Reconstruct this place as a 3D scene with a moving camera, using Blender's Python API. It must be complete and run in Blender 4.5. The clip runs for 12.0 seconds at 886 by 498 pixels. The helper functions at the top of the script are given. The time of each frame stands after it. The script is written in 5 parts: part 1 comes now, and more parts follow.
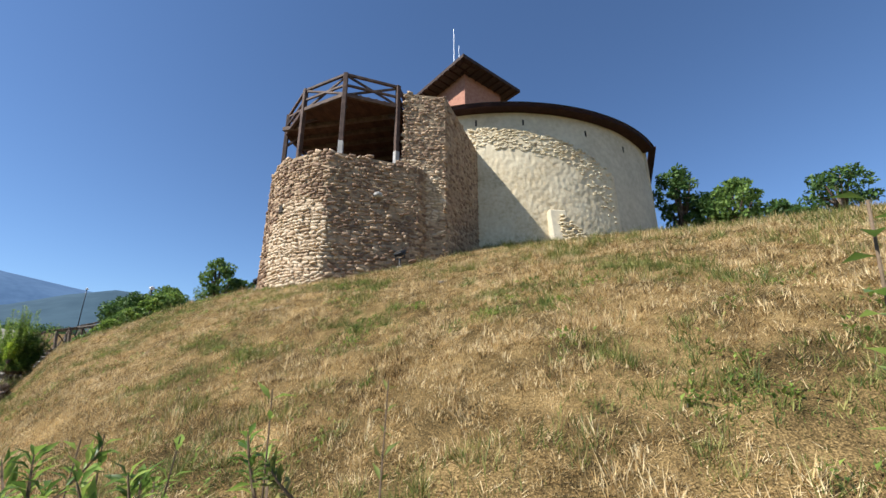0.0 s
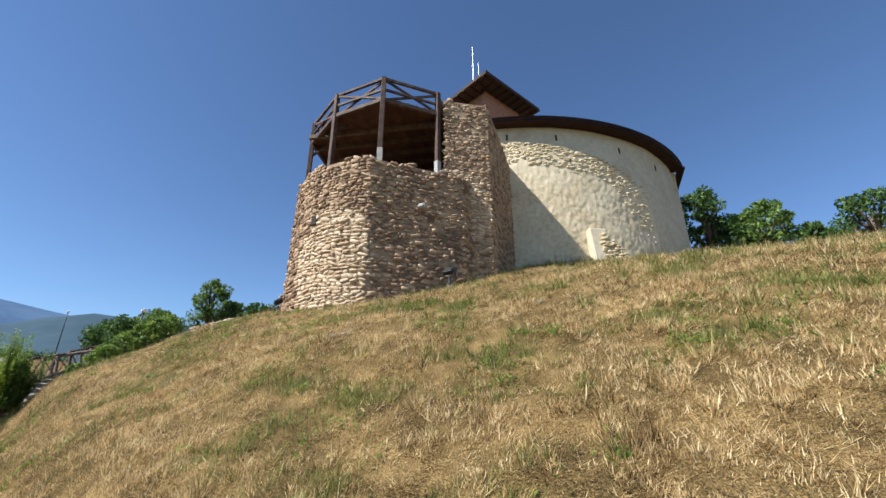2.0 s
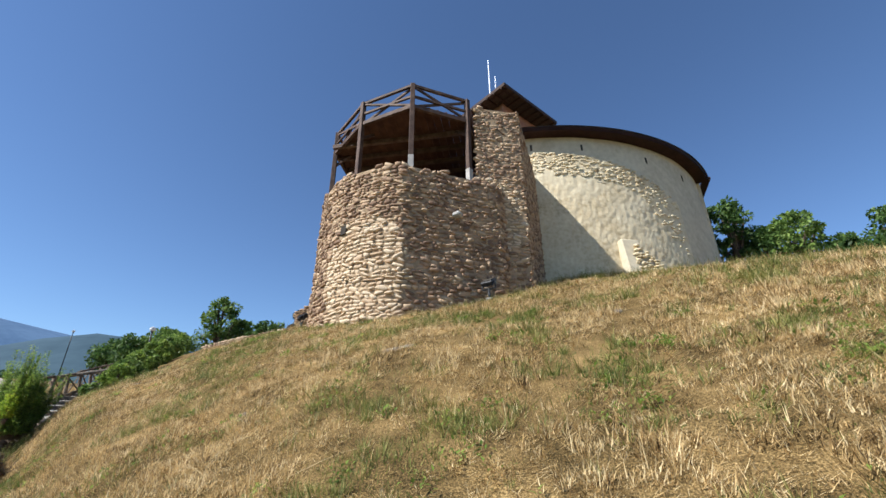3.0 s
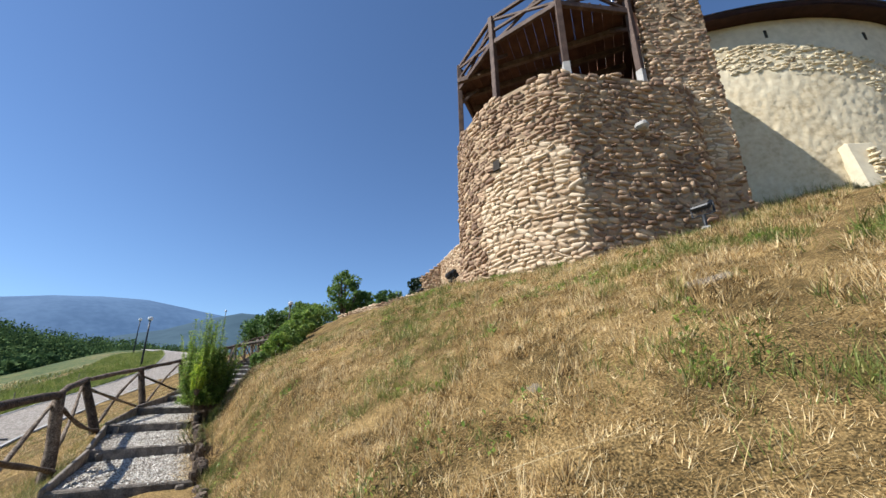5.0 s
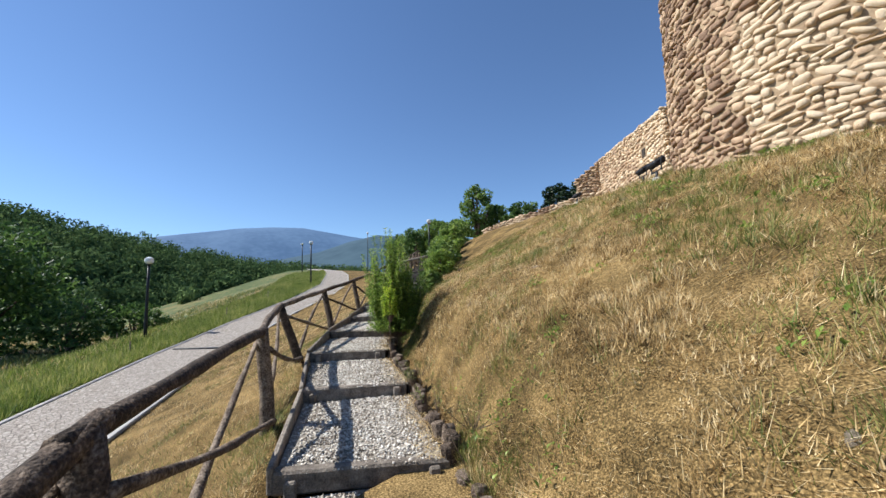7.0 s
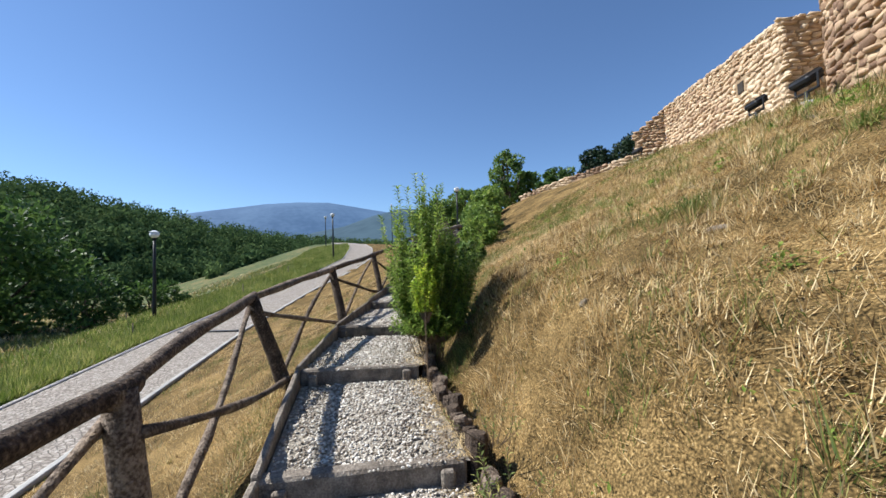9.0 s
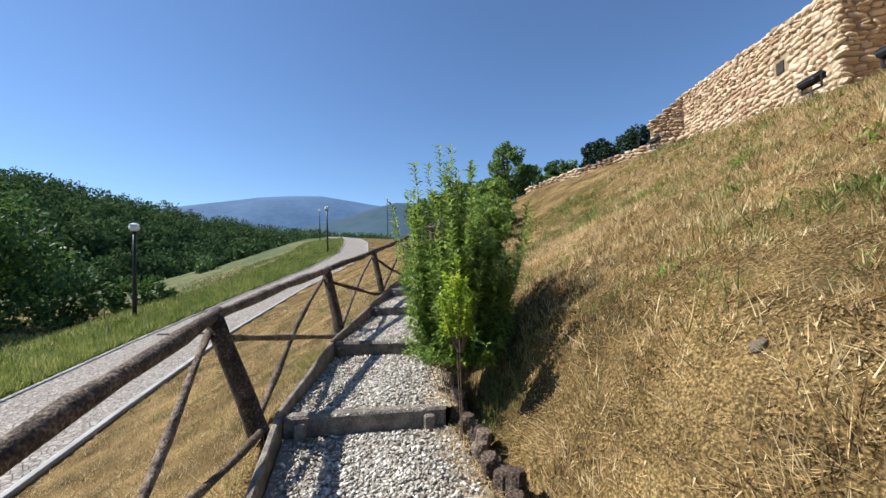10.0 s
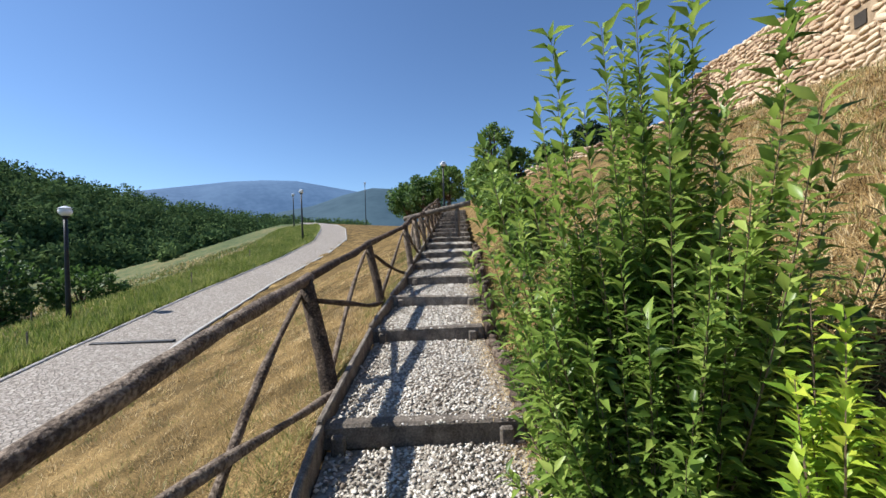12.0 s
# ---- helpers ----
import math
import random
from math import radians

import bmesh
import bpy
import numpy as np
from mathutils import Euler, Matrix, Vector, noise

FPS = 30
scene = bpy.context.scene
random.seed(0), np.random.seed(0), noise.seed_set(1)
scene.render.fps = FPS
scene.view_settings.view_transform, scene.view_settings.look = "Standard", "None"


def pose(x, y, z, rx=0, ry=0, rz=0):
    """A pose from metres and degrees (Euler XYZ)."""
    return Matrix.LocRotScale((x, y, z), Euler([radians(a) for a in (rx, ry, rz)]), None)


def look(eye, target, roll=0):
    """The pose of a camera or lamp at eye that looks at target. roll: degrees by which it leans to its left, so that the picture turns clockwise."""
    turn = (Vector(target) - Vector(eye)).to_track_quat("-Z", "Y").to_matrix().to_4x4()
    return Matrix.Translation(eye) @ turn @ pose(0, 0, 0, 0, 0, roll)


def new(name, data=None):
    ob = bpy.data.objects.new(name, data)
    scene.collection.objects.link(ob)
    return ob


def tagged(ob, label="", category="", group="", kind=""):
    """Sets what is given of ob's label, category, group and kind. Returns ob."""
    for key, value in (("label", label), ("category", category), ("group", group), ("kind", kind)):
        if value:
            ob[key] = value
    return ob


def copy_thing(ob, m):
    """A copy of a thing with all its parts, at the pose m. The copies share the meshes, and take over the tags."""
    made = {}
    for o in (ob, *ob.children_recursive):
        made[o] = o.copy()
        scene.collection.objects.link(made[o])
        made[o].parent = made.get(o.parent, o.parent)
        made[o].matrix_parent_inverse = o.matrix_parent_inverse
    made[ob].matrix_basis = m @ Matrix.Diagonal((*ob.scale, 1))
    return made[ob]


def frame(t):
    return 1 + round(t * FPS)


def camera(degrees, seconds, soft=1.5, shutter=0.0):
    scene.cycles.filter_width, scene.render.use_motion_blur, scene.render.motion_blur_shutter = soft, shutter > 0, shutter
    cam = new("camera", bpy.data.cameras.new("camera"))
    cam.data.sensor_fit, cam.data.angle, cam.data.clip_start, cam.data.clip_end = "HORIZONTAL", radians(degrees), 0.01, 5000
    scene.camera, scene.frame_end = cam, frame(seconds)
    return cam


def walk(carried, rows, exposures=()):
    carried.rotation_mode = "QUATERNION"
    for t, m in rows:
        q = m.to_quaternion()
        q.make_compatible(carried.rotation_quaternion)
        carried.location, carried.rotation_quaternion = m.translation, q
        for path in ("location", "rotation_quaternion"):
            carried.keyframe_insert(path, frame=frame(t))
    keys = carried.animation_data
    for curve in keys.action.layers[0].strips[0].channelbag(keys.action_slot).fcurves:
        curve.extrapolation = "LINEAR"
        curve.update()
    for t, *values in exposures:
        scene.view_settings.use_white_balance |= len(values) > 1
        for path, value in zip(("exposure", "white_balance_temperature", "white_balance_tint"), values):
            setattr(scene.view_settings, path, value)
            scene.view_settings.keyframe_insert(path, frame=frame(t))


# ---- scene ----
cam = camera(95.3, 12.0)
PATH = [
    (0, (3.489, 0.786, 0.347), (3.131, 2.67, 0.915), -0.2),
    (0.5, (2.776, 1.117, 0.422), (2.439, 2.998, 1.012), -0.2),
    (1, (2.04, 1.426, 0.443), (1.72, 3.303, 1.055), -0.1),
    (1.5, (1.43, 1.78, 0.479), (1.123, 3.649, 1.12), -0.2),
    (2, (0.807, 2.099, 0.598), (0.509, 3.954, 1.282), -0.2),
    (2.5, (0.11, 2.375, 0.644), (-0.182, 4.211, 1.381), -0.2),
    (2.7, (-0.145, 2.51, 0.642), (-0.439, 4.337, 1.402), -0.2),
    (4.3, (-2.485, 4.088, 0.671), (-3.004, 5.861, 1.437), -0.9),
    (4.5, (-2.803, 4.225, 0.69), (-3.385, 5.994, 1.42), -0.9),
    (5, (-3.516, 4.628, 0.76), (-4.271, 6.375, 1.377), -1.1),
    (5.5, (-4.208, 4.997, 0.796), (-5.137, 6.695, 1.298), -1.3),
    (6, (-4.983, 5.3, 0.93), (-6.065, 6.935, 1.326), -1.2),
    (6.5, (-5.701, 5.574, 0.954), (-6.905, 7.143, 1.257), -1.4),
    (7, (-6.424, 5.881, 1.026), (-7.721, 7.387, 1.248), -1.6),
    (7.2, (-6.663, 6.011, 1.043), (-7.984, 7.499, 1.236), -1.6),
    (8.8, (-8.51, 7.629, 1.164), (-9.909, 9.056, 1.26), -1.9),
    (9, (-8.758, 7.805, 1.163), (-10.153, 9.236, 1.255), -1.9),
    (9.5, (-9.375, 8.162, 1.161), (-10.764, 9.599, 1.241), -1.8),
    (10, (-9.955, 8.504, 1.278), (-11.332, 9.953, 1.342), -1.7),
    (10.5, (-10.526, 8.729, 1.307), (-11.887, 10.194, 1.35), -1.7),
    (11, (-11.097, 9.07, 1.301), (-12.438, 10.554, 1.32), -1.8),
    (11.5, (-11.701, 9.407, 1.399), (-13.023, 10.908, 1.401), -1.9),
    (12, (-12.247, 9.805, 1.482), (-13.541, 11.33, 1.473), -1.8),
]
walk(cam, [(t, look(eye, target, roll)) for t, eye, target, roll in PATH], [(0, 0.68, 6040, 10), (12, 0.68, 6040, 10)])

# ---- light ----
SUN_WAY = Vector((0.78, 0.575, -1.0)).normalized()
world = bpy.data.worlds.new("sky")
scene.world = world
world.use_nodes = True
wn = world.node_tree.nodes
sky = wn.new("ShaderNodeTexSky")
sky.sky_type = 'NISHITA'
sky.sun_disc = False
sky.sun_elevation = math.asin(-SUN_WAY.z)
sky.sun_rotation = math.atan2(-SUN_WAY.x, -SUN_WAY.y)
sky.altitude = 900
sky.air_density = 1.0
sky.dust_density = 0.15
sky.ozone_density = 5.0
world.node_tree.links.new(sky.outputs[0], wn["Background"].inputs[0])
wn["Background"].inputs[1].default_value = 0.09
sun = new("sun", bpy.data.lights.new("sun", 'SUN'))
sun.data.energy = 5.0
sun.data.angle = radians(0.5)
sun.data.color = (1.0, 0.95, 0.86)
sun.matrix_world = look((0, 0, 60), Vector((0, 0, 60)) + SUN_WAY)


# ---- materials ----
def material(name, ramp, scale=5.0, fine=0.0, rough=0.9, bump=0.3, bump_scale=40.0, metal=0.0, stretch=(1, 1, 1), detail=6.0, per_object=0.0, per_island=0.0, distort=0.0, fine_scale=None):
    """A surface whose colour runs along ramp [(position, colour)] by noise of two scales."""
    m = bpy.data.materials.new(name)
    m.use_nodes = True
    n, l = m.node_tree.nodes, m.node_tree.links
    bsdf = n["Principled BSDF"]
    bsdf.inputs["Roughness"].default_value = rough
    bsdf.inputs["Metallic"].default_value = metal
    bsdf.inputs["Specular IOR Level"].default_value = 0.25 if rough < 0.95 else 0.05
    co = n.new("ShaderNodeTexCoord")
    mp = n.new("ShaderNodeMapping")
    mp.inputs["Scale"].default_value = stretch
    l.new(co.outputs["Object"], mp.inputs["Vector"])
    big = n.new("ShaderNodeTexNoise")
    big.inputs["Scale"].default_value = scale
    big.inputs["Detail"].default_value = detail
    big.inputs["Roughness"].default_value = 0.65
    big.inputs["Distortion"].default_value = distort
    l.new(mp.outputs[0], big.inputs["Vector"])
    value = big.outputs["Fac"]

    def mixed(a, b, amount):
        add = n.new("ShaderNodeMath")
        add.operation = 'MULTIPLY_ADD'
        l.new(b, add.inputs[0])
        add.inputs[1].default_value = amount
        sub = n.new("ShaderNodeMath")
        sub.operation = 'SUBTRACT'
        l.new(a, sub.inputs[0])
        sub.inputs[1].default_value = amount * 0.5
        l.new(sub.outputs[0], add.inputs[2])
        return add.outputs[0]
    if fine:
        small = n.new("ShaderNodeTexNoise")
        small.inputs["Scale"].default_value = fine_scale or scale * 11
        small.inputs["Detail"].default_value = 4
        l.new(mp.outputs[0], small.inputs["Vector"])
        value = mixed(value, small.outputs["Fac"], fine)
    if per_object:
        info = n.new("ShaderNodeObjectInfo")
        value = mixed(value, info.outputs["Random"], per_object)
    if per_island:
        geo = n.new("ShaderNodeNewGeometry")
        value = mixed(value, geo.outputs["Random Per Island"], per_island)
    cr = n.new("ShaderNodeValToRGB")
    while len(cr.color_ramp.elements) < len(ramp):
        cr.color_ramp.elements.new(0.5)
    for el, (p, c) in zip(cr.color_ramp.elements, ramp):
        el.position, el.color = p, (*c, 1)
    l.new(value, cr.inputs[0])
    l.new(cr.outputs[0], bsdf.inputs["Base Color"])
    if bump:
        bn = n.new("ShaderNodeTexNoise")
        bn.inputs["Scale"].default_value = bump_scale
        bn.inputs["Detail"].default_value = 5
        l.new(mp.outputs[0], bn.inputs["Vector"])
        bp = n.new("ShaderNodeBump")
        bp.inputs["Strength"].default_value = bump
        bp.inputs["Distance"].default_value = 0.02
        l.new(bn.outputs["Fac"], bp.inputs["Height"])
        l.new(bp.outputs[0], bsdf.inputs["Normal"])
    return m


def leafy(name, ramp, scale=0.8, rough=0.55, island=0.5, through_light=0.35, fine=0.0, fine_scale=None):
    """Leaves: colour by leaf and by patch, with light shining through."""
    m = material(name, ramp, scale=scale, rough=rough, bump=0, per_island=island, fine=fine, fine_scale=fine_scale)
    n, l = m.node_tree.nodes, m.node_tree.links
    cr = [q for q in n if q.type == 'VALTORGB'][0]
    tr = n.new("ShaderNodeBsdfTranslucent")
    l.new(cr.outputs[0], tr.inputs["Color"])
    mx = n.new("ShaderNodeMixShader")
    mx.inputs[0].default_value = through_light
    l.new(n["Principled BSDF"].outputs[0], mx.inputs[1])
    l.new(tr.outputs[0], mx.inputs[2])
    l.new(mx.outputs[0], n["Material Output"].inputs["Surface"])
    return m


STRAW, STRAW_PALE, STRAW_DARK, GREEN = (0.42, 0.27, 0.10), (0.60, 0.43, 0.19), (0.22, 0.13, 0.055), (0.13, 0.14, 0.035)
# darkest ground tones paint the shade in gaps between tufts
M_HILL = material("dry_mown_grass", [(0.20, (0.025, 0.020, 0.009)), (0.42, (0.095, 0.064, 0.026)), (0.60, (0.20, 0.132, 0.053)), (0.84, (0.42, 0.29, 0.125))], scale=1.1, fine=1.3, fine_scale=70, rough=0.95, bump=1.0, bump_scale=40)
# straw colours; the dark end of the ramp also stands for shaded blades
M_BLADE = leafy("dry_grass_blades", [(0.06, (0.05, 0.028, 0.010)), (0.30, (0.33, 0.21, 0.082)), (0.54, (0.66, 0.47, 0.21)), (0.82, (0.86, 0.70, 0.41))], scale=0.45, rough=0.7, island=0.8, through_light=0.3, fine=1.1, fine_scale=5.5)
M_GREENBLADE = leafy("green_grass_blades", [(0.12, (0.055, 0.085, 0.018)), (0.5, (0.17, 0.20, 0.045)), (0.88, (0.42, 0.36, 0.12))], scale=0.5, rough=0.6, island=0.6, through_light=0.25, fine=0.9, fine_scale=5.0)
M_LUSH = leafy("lush_meadow_blades", [(0.12, (0.075, 0.12, 0.022)), (0.5, (0.20, 0.255, 0.05)), (0.88, (0.46, 0.43, 0.15))], scale=0.35, rough=0.6, island=0.6, fine=0.9, fine_scale=2.0, through_light=0.35)
M_MEADOW = material("green_meadow", [(0.25, (0.03, 0.05, 0.012)), (0.46, (0.068, 0.09, 0.022)), (0.58, (0.105, 0.11, 0.033)), (0.72, (0.18, 0.14, 0.057))], scale=0.12, fine=1.1, fine_scale=1.6, bump=1.0, bump_scale=3)
M_STONE = material("river_stone", [(0.10, (0.20, 0.125, 0.08)), (0.36, (0.42, 0.285, 0.18)), (0.6, (0.53, 0.39, 0.25)), (0.88, (0.66, 0.52, 0.36))], scale=1.6, fine=0.35, rough=0.85, bump=0.5, bump_scale=30, per_object=0.55, per_island=0.55)
M_FIELD = material("grey_field_stone", [(0.3, (0.17, 0.135, 0.095)), (0.7, (0.34, 0.28, 0.205))], scale=6, fine=0.4, rough=0.95, bump=0.8, bump_scale=30)
M_MORTAR = material("lime_mortar", [(0.3, (0.25, 0.175, 0.105)), (0.7, (0.44, 0.33, 0.215))], scale=3, fine=0.4, rough=0.95, bump=0.8, bump_scale=18)
M_PLASTER = material("weathered_lime_plaster", [(0.22, (0.44, 0.34, 0.20)), (0.45, (0.64, 0.53, 0.345)), (0.75, (0.76, 0.665, 0.47))], scale=0.5, fine=0.7, rough=0.92, bump=1.0, bump_scale=4.0)
M_PLASTER_NEW = material("smooth_lime_plaster", [(0.28, (0.46, 0.39, 0.27)), (0.7, (0.66, 0.58, 0.42))], scale=0.3, fine=0.6, rough=0.92, bump=0.2, bump_scale=5.0)
M_TIMBER = material("dark_brown_timber", [(0.3, (0.05, 0.028, 0.02)), (0.55, (0.10, 0.06, 0.043)), (0.8, (0.19, 0.13, 0.095))], scale=3, fine=0.4, rough=0.7, bump=0.4, bump_scale=25, per_object=0.2)
M_PLANK = material("stained_boards", [(0.3, (0.045, 0.018, 0.011)), (0.7, (0.095, 0.045, 0.026))], scale=2.5, fine=0.4, rough=0.75, bump=0.3, bump_scale=30, per_object=0.3)
M_GREYWOOD = material("weathered_grey_wood", [(0.2, (0.06, 0.05, 0.04)), (0.5, (0.175, 0.145, 0.115)), (0.8, (0.36, 0.31, 0.25))], scale=7, fine=0.6, rough=0.9, bump=0.8, bump_scale=45, per_object=0.2)
M_BARK = material("weathered_bark", [(0.25, (0.03, 0.021, 0.015)), (0.5, (0.105, 0.075, 0.053)), (0.78, (0.30, 0.235, 0.175))], scale=9, fine=1.0, fine_scale=60, rough=0.9, bump=1.0, bump_scale=50, per_object=0.25)
M_GRAVEL = material("grey_gravel", [(0.2, (0.13, 0.11, 0.085)), (0.5, (0.30, 0.265, 0.215)), (0.8, (0.52, 0.475, 0.40))], scale=28, fine=0.4, rough=0.9, bump=1.0, bump_scale=45)
M_PEBBLE = material("gravel_stone", [(0.1, (0.19, 0.155, 0.12)), (0.45, (0.45, 0.40, 0.33)), (0.7, (0.58, 0.53, 0.45)), (0.95, (0.76, 0.71, 0.63))], scale=2.5, rough=0.85, bump=0.2, bump_scale=90, per_island=0.9)
M_ROAD = material("cobbled_road", [(0.25, (0.21, 0.175, 0.145)), (0.5, (0.35, 0.305, 0.26)), (0.78, (0.50, 0.45, 0.39))], scale=5.5, fine=1.2, fine_scale=12, rough=0.85, bump=0.9, bump_scale=11)
_n, _l = M_ROAD.node_tree.nodes, M_ROAD.node_tree.links
_co = [q for q in _n if q.type == 'TEX_COORD'][0]
_vo = _n.new("ShaderNodeTexVoronoi")
_vo.feature = 'DISTANCE_TO_EDGE'
_vo.inputs["Scale"].default_value = 9.0
_l.new(_co.outputs["Object"], _vo.inputs["Vector"])
_mr = _n.new("ShaderNodeMapRange")
_mr.inputs["From Max"].default_value = 0.12
_l.new(_vo.outputs["Distance"], _mr.inputs["Value"])
_mx = _n.new("ShaderNodeMixRGB")
_mx.inputs[1].default_value = (0.20, 0.17, 0.135, 1)
_l.new(_mr.outputs[0], _mx.inputs[0])
_cr = [q for q in _n if q.type == 'VALTORGB'][0]
_l.new(_cr.outputs[0], _mx.inputs[2])
_l.new(_mx.outputs[0], _n["Principled BSDF"].inputs["Base Color"])
_bp = [q for q in _n if q.type == 'BUMP'][0]
_l.new(_mr.outputs[0], _bp.inputs["Height"])
M_KERB = material("pale_kerb_stone", [(0.3, (0.30, 0.285, 0.26)), (0.7, (0.46, 0.44, 0.41))], scale=2.0, fine=0.3, rough=0.85, bump=0.3)
M_METAL = material("black_painted_steel", [(0.3, (0.012, 0.013, 0.016)), (0.7, (0.03, 0.032, 0.036))], scale=8, rough=0.45, bump=0.1)
M_GLOBE = material("white_lamp_glass", [(0.3, (0.72, 0.74, 0.76)), (0.7, (0.80, 0.82, 0.84))], scale=3, rough=0.25, bump=0)
M_MAST = material("galvanised_mast", [(0.3, (0.55, 0.57, 0.6)), (0.7, (0.7, 0.72, 0.75))], scale=6, rough=0.4, bump=0, metal=0.3)
M_ROOF = material("dark_wood_shingles", [(0.3, (0.035, 0.022, 0.018)), (0.7, (0.085, 0.055, 0.045))], scale=4, fine=0.5, rough=0.8, bump=0.6, bump_scale=20)
M_FASCIA = material("red_brown_eaves", [(0.3, (0.022, 0.009, 0.007)), (0.7, (0.05, 0.022, 0.016))], scale=3, fine=0.4, rough=0.7, bump=0.3)
M_BRICK = material("red_brick", [(0.3, (0.34, 0.15, 0.10)), (0.7, (0.48, 0.25, 0.17))], scale=4, fine=0.5, rough=0.9, bump=0.5)
M_DARK = material("dark_hole", [(0.3, (0.03, 0.025, 0.02)), (0.7, (0.06, 0.05, 0.04))], scale=5, bump=0.2)
M_SHRUB = leafy("shrub_leaves", [(0.12, (0.075, 0.13, 0.025)), (0.4, (0.16, 0.25, 0.045)), (0.7, (0.27, 0.37, 0.07)), (0.95, (0.42, 0.50, 0.12))], scale=2.0, rough=0.35, island=0.75, through_light=0.45)
M_LIME = leafy("yellow_green_leaves", [(0.2, (0.20, 0.33, 0.04)), (0.6, (0.40, 0.52, 0.05)), (0.9, (0.64, 0.66, 0.09))], scale=2.0, rough=0.4, island=0.7, through_light=0.4)
M_TREE = leafy("tree_leaves", [(0.2, (0.035, 0.07, 0.018)), (0.5, (0.075, 0.145, 0.035)), (0.8, (0.14, 0.22, 0.055))], scale=0.5, island=0.7)
M_TREE_LIGHT = leafy("pale_tree_leaves", [(0.2, (0.07, 0.12, 0.025)), (0.5, (0.14, 0.23, 0.05)), (0.8, (0.24, 0.33, 0.08))], scale=0.5, island=0.7)
M_CONIFER = leafy("conifer_needles", [(0.2, (0.010, 0.024, 0.012)), (0.6, (0.025, 0.05, 0.022)), (0.9, (0.045, 0.08, 0.03))], scale=0.7, island=0.7, through_light=0.15)
# forest greens made bluer to paint some distance haze into the leaf colour
M_FOREST = leafy("hazy_forest_leaves", [(0.2, (0.03, 0.055, 0.024)), (0.5, (0.075, 0.125, 0.048)), (0.85, (0.19, 0.26, 0.09))], scale=0.12, rough=1.0, island=0.35, through_light=0.2)
M_TWIG = material("brown_twig", [(0.3, (0.10, 0.07, 0.04)), (0.7, (0.2, 0.14, 0.09))], scale=12, bump=0.3)


# ---- building blocks ----
def link(name, verts, faces, mat, parent=None, label="", smooth=False):
    me = bpy.data.meshes.new(name)
    me.from_pydata([tuple(v) for v in verts], [], [tuple(f) for f in faces])
    me.materials.append(mat)
    if smooth:
        me.shade_smooth()
    ob = new(name, me)
    if parent:
        ob.parent = parent
    if label:
        ob["label"] = label
    return ob


def part(name, bm, mat, parent, label="", smooth=False):
    me = bpy.data.meshes.new(name)
    bm.to_mesh(me)
    bm.free()
    me.materials.append(mat)
    if smooth:
        me.shade_smooth()
    ob = new(name, me)
    if parent:
        ob.parent = parent
    if label:
        ob["label"] = label
    return ob


def thing(name, label, category, group="", at=(0, 0, 0)):
    ob = tagged(new(name), label, category, group)
    ob.location = at
    return ob


def arrays(name, co, tri, mat, parent=None, smooth=False):
    """A mesh from numpy arrays of corners and triangles (or quads)."""
    me = bpy.data.meshes.new(name)
    k = tri.shape[1]
    me.vertices.add(len(co))
    me.vertices.foreach_set("co", np.ascontiguousarray(co, dtype=np.float32).ravel())
    me.loops.add(tri.size)
    me.loops.foreach_set("vertex_index", np.ascontiguousarray(tri, dtype=np.int32).ravel())
    me.polygons.add(len(tri))
    me.polygons.foreach_set("loop_start", np.arange(0, tri.size, k, dtype=np.int32))
    if smooth:
        me.polygons.foreach_set("use_smooth", np.ones(len(tri), dtype=bool))
    me.update(calc_edges=True)
    me.materials.append(mat)
    ob = new(name, me)
    if parent:
        ob.parent = parent
    return ob


def box(bm, size, m, bevel=0.0):
    r = bmesh.ops.create_cube(bm, size=1.0, matrix=m @ Matrix.Diagonal((*size, 1)))
    if bevel:
        edges = list({e for v in r["verts"] for e in v.link_edges})
        bmesh.ops.bevel(bm, geom=edges, offset=bevel, segments=1, affect='EDGES')


def beam(a, b, w, h, bevel=0.012, up=(0, 0, 1)):
    """A squared timber from a to b, w wide and h high."""
    a, b = Vector(a), Vector(b)
    d = b - a
    x = d.normalized()
    y = Vector(up).cross(x).normalized()
    z = x.cross(y)
    m = Matrix((x, y, z)).transposed().to_4x4()
    m.translation = (a + b) / 2
    bm = bmesh.new()
    box(bm, (d.length, w, h), m, bevel)
    return bm


def limb(points, radii, sides=8, rough=0.0, seed=0):
    """A round log or branch along points, with ends closed, knotty by rough."""
    rng = random.Random(seed)
    pts = [Vector(p) for p in points]
    verts, faces = [], []
    ref = Vector((0.31, 0.22, 0.93))
    for i, (p, r) in enumerate(zip(pts, radii)):
        d = (pts[min(i + 1, len(pts) - 1)] - pts[max(i - 1, 0)]).normalized()
        x = d.cross(ref).normalized() if abs(d.dot(ref)) < 0.95 else d.cross(Vector((1, 0, 0))).normalized()
        y = d.cross(x)
        for k in range(sides):
            a = 2 * math.pi * k / sides
            rr = r * (1 + rng.uniform(-rough, rough))
            verts.append(p + (x * math.cos(a) + y * math.sin(a)) * rr)
    for i in range(len(pts) - 1):
        for k in range(sides):
            k2 = (k + 1) % sides
            faces.append((i * sides + k, i * sides + k2, (i + 1) * sides + k2, (i + 1) * sides + k))
    faces.append(tuple(reversed(range(sides))))
    faces.append(tuple(range((len(pts) - 1) * sides, len(pts) * sides)))
    return verts, faces


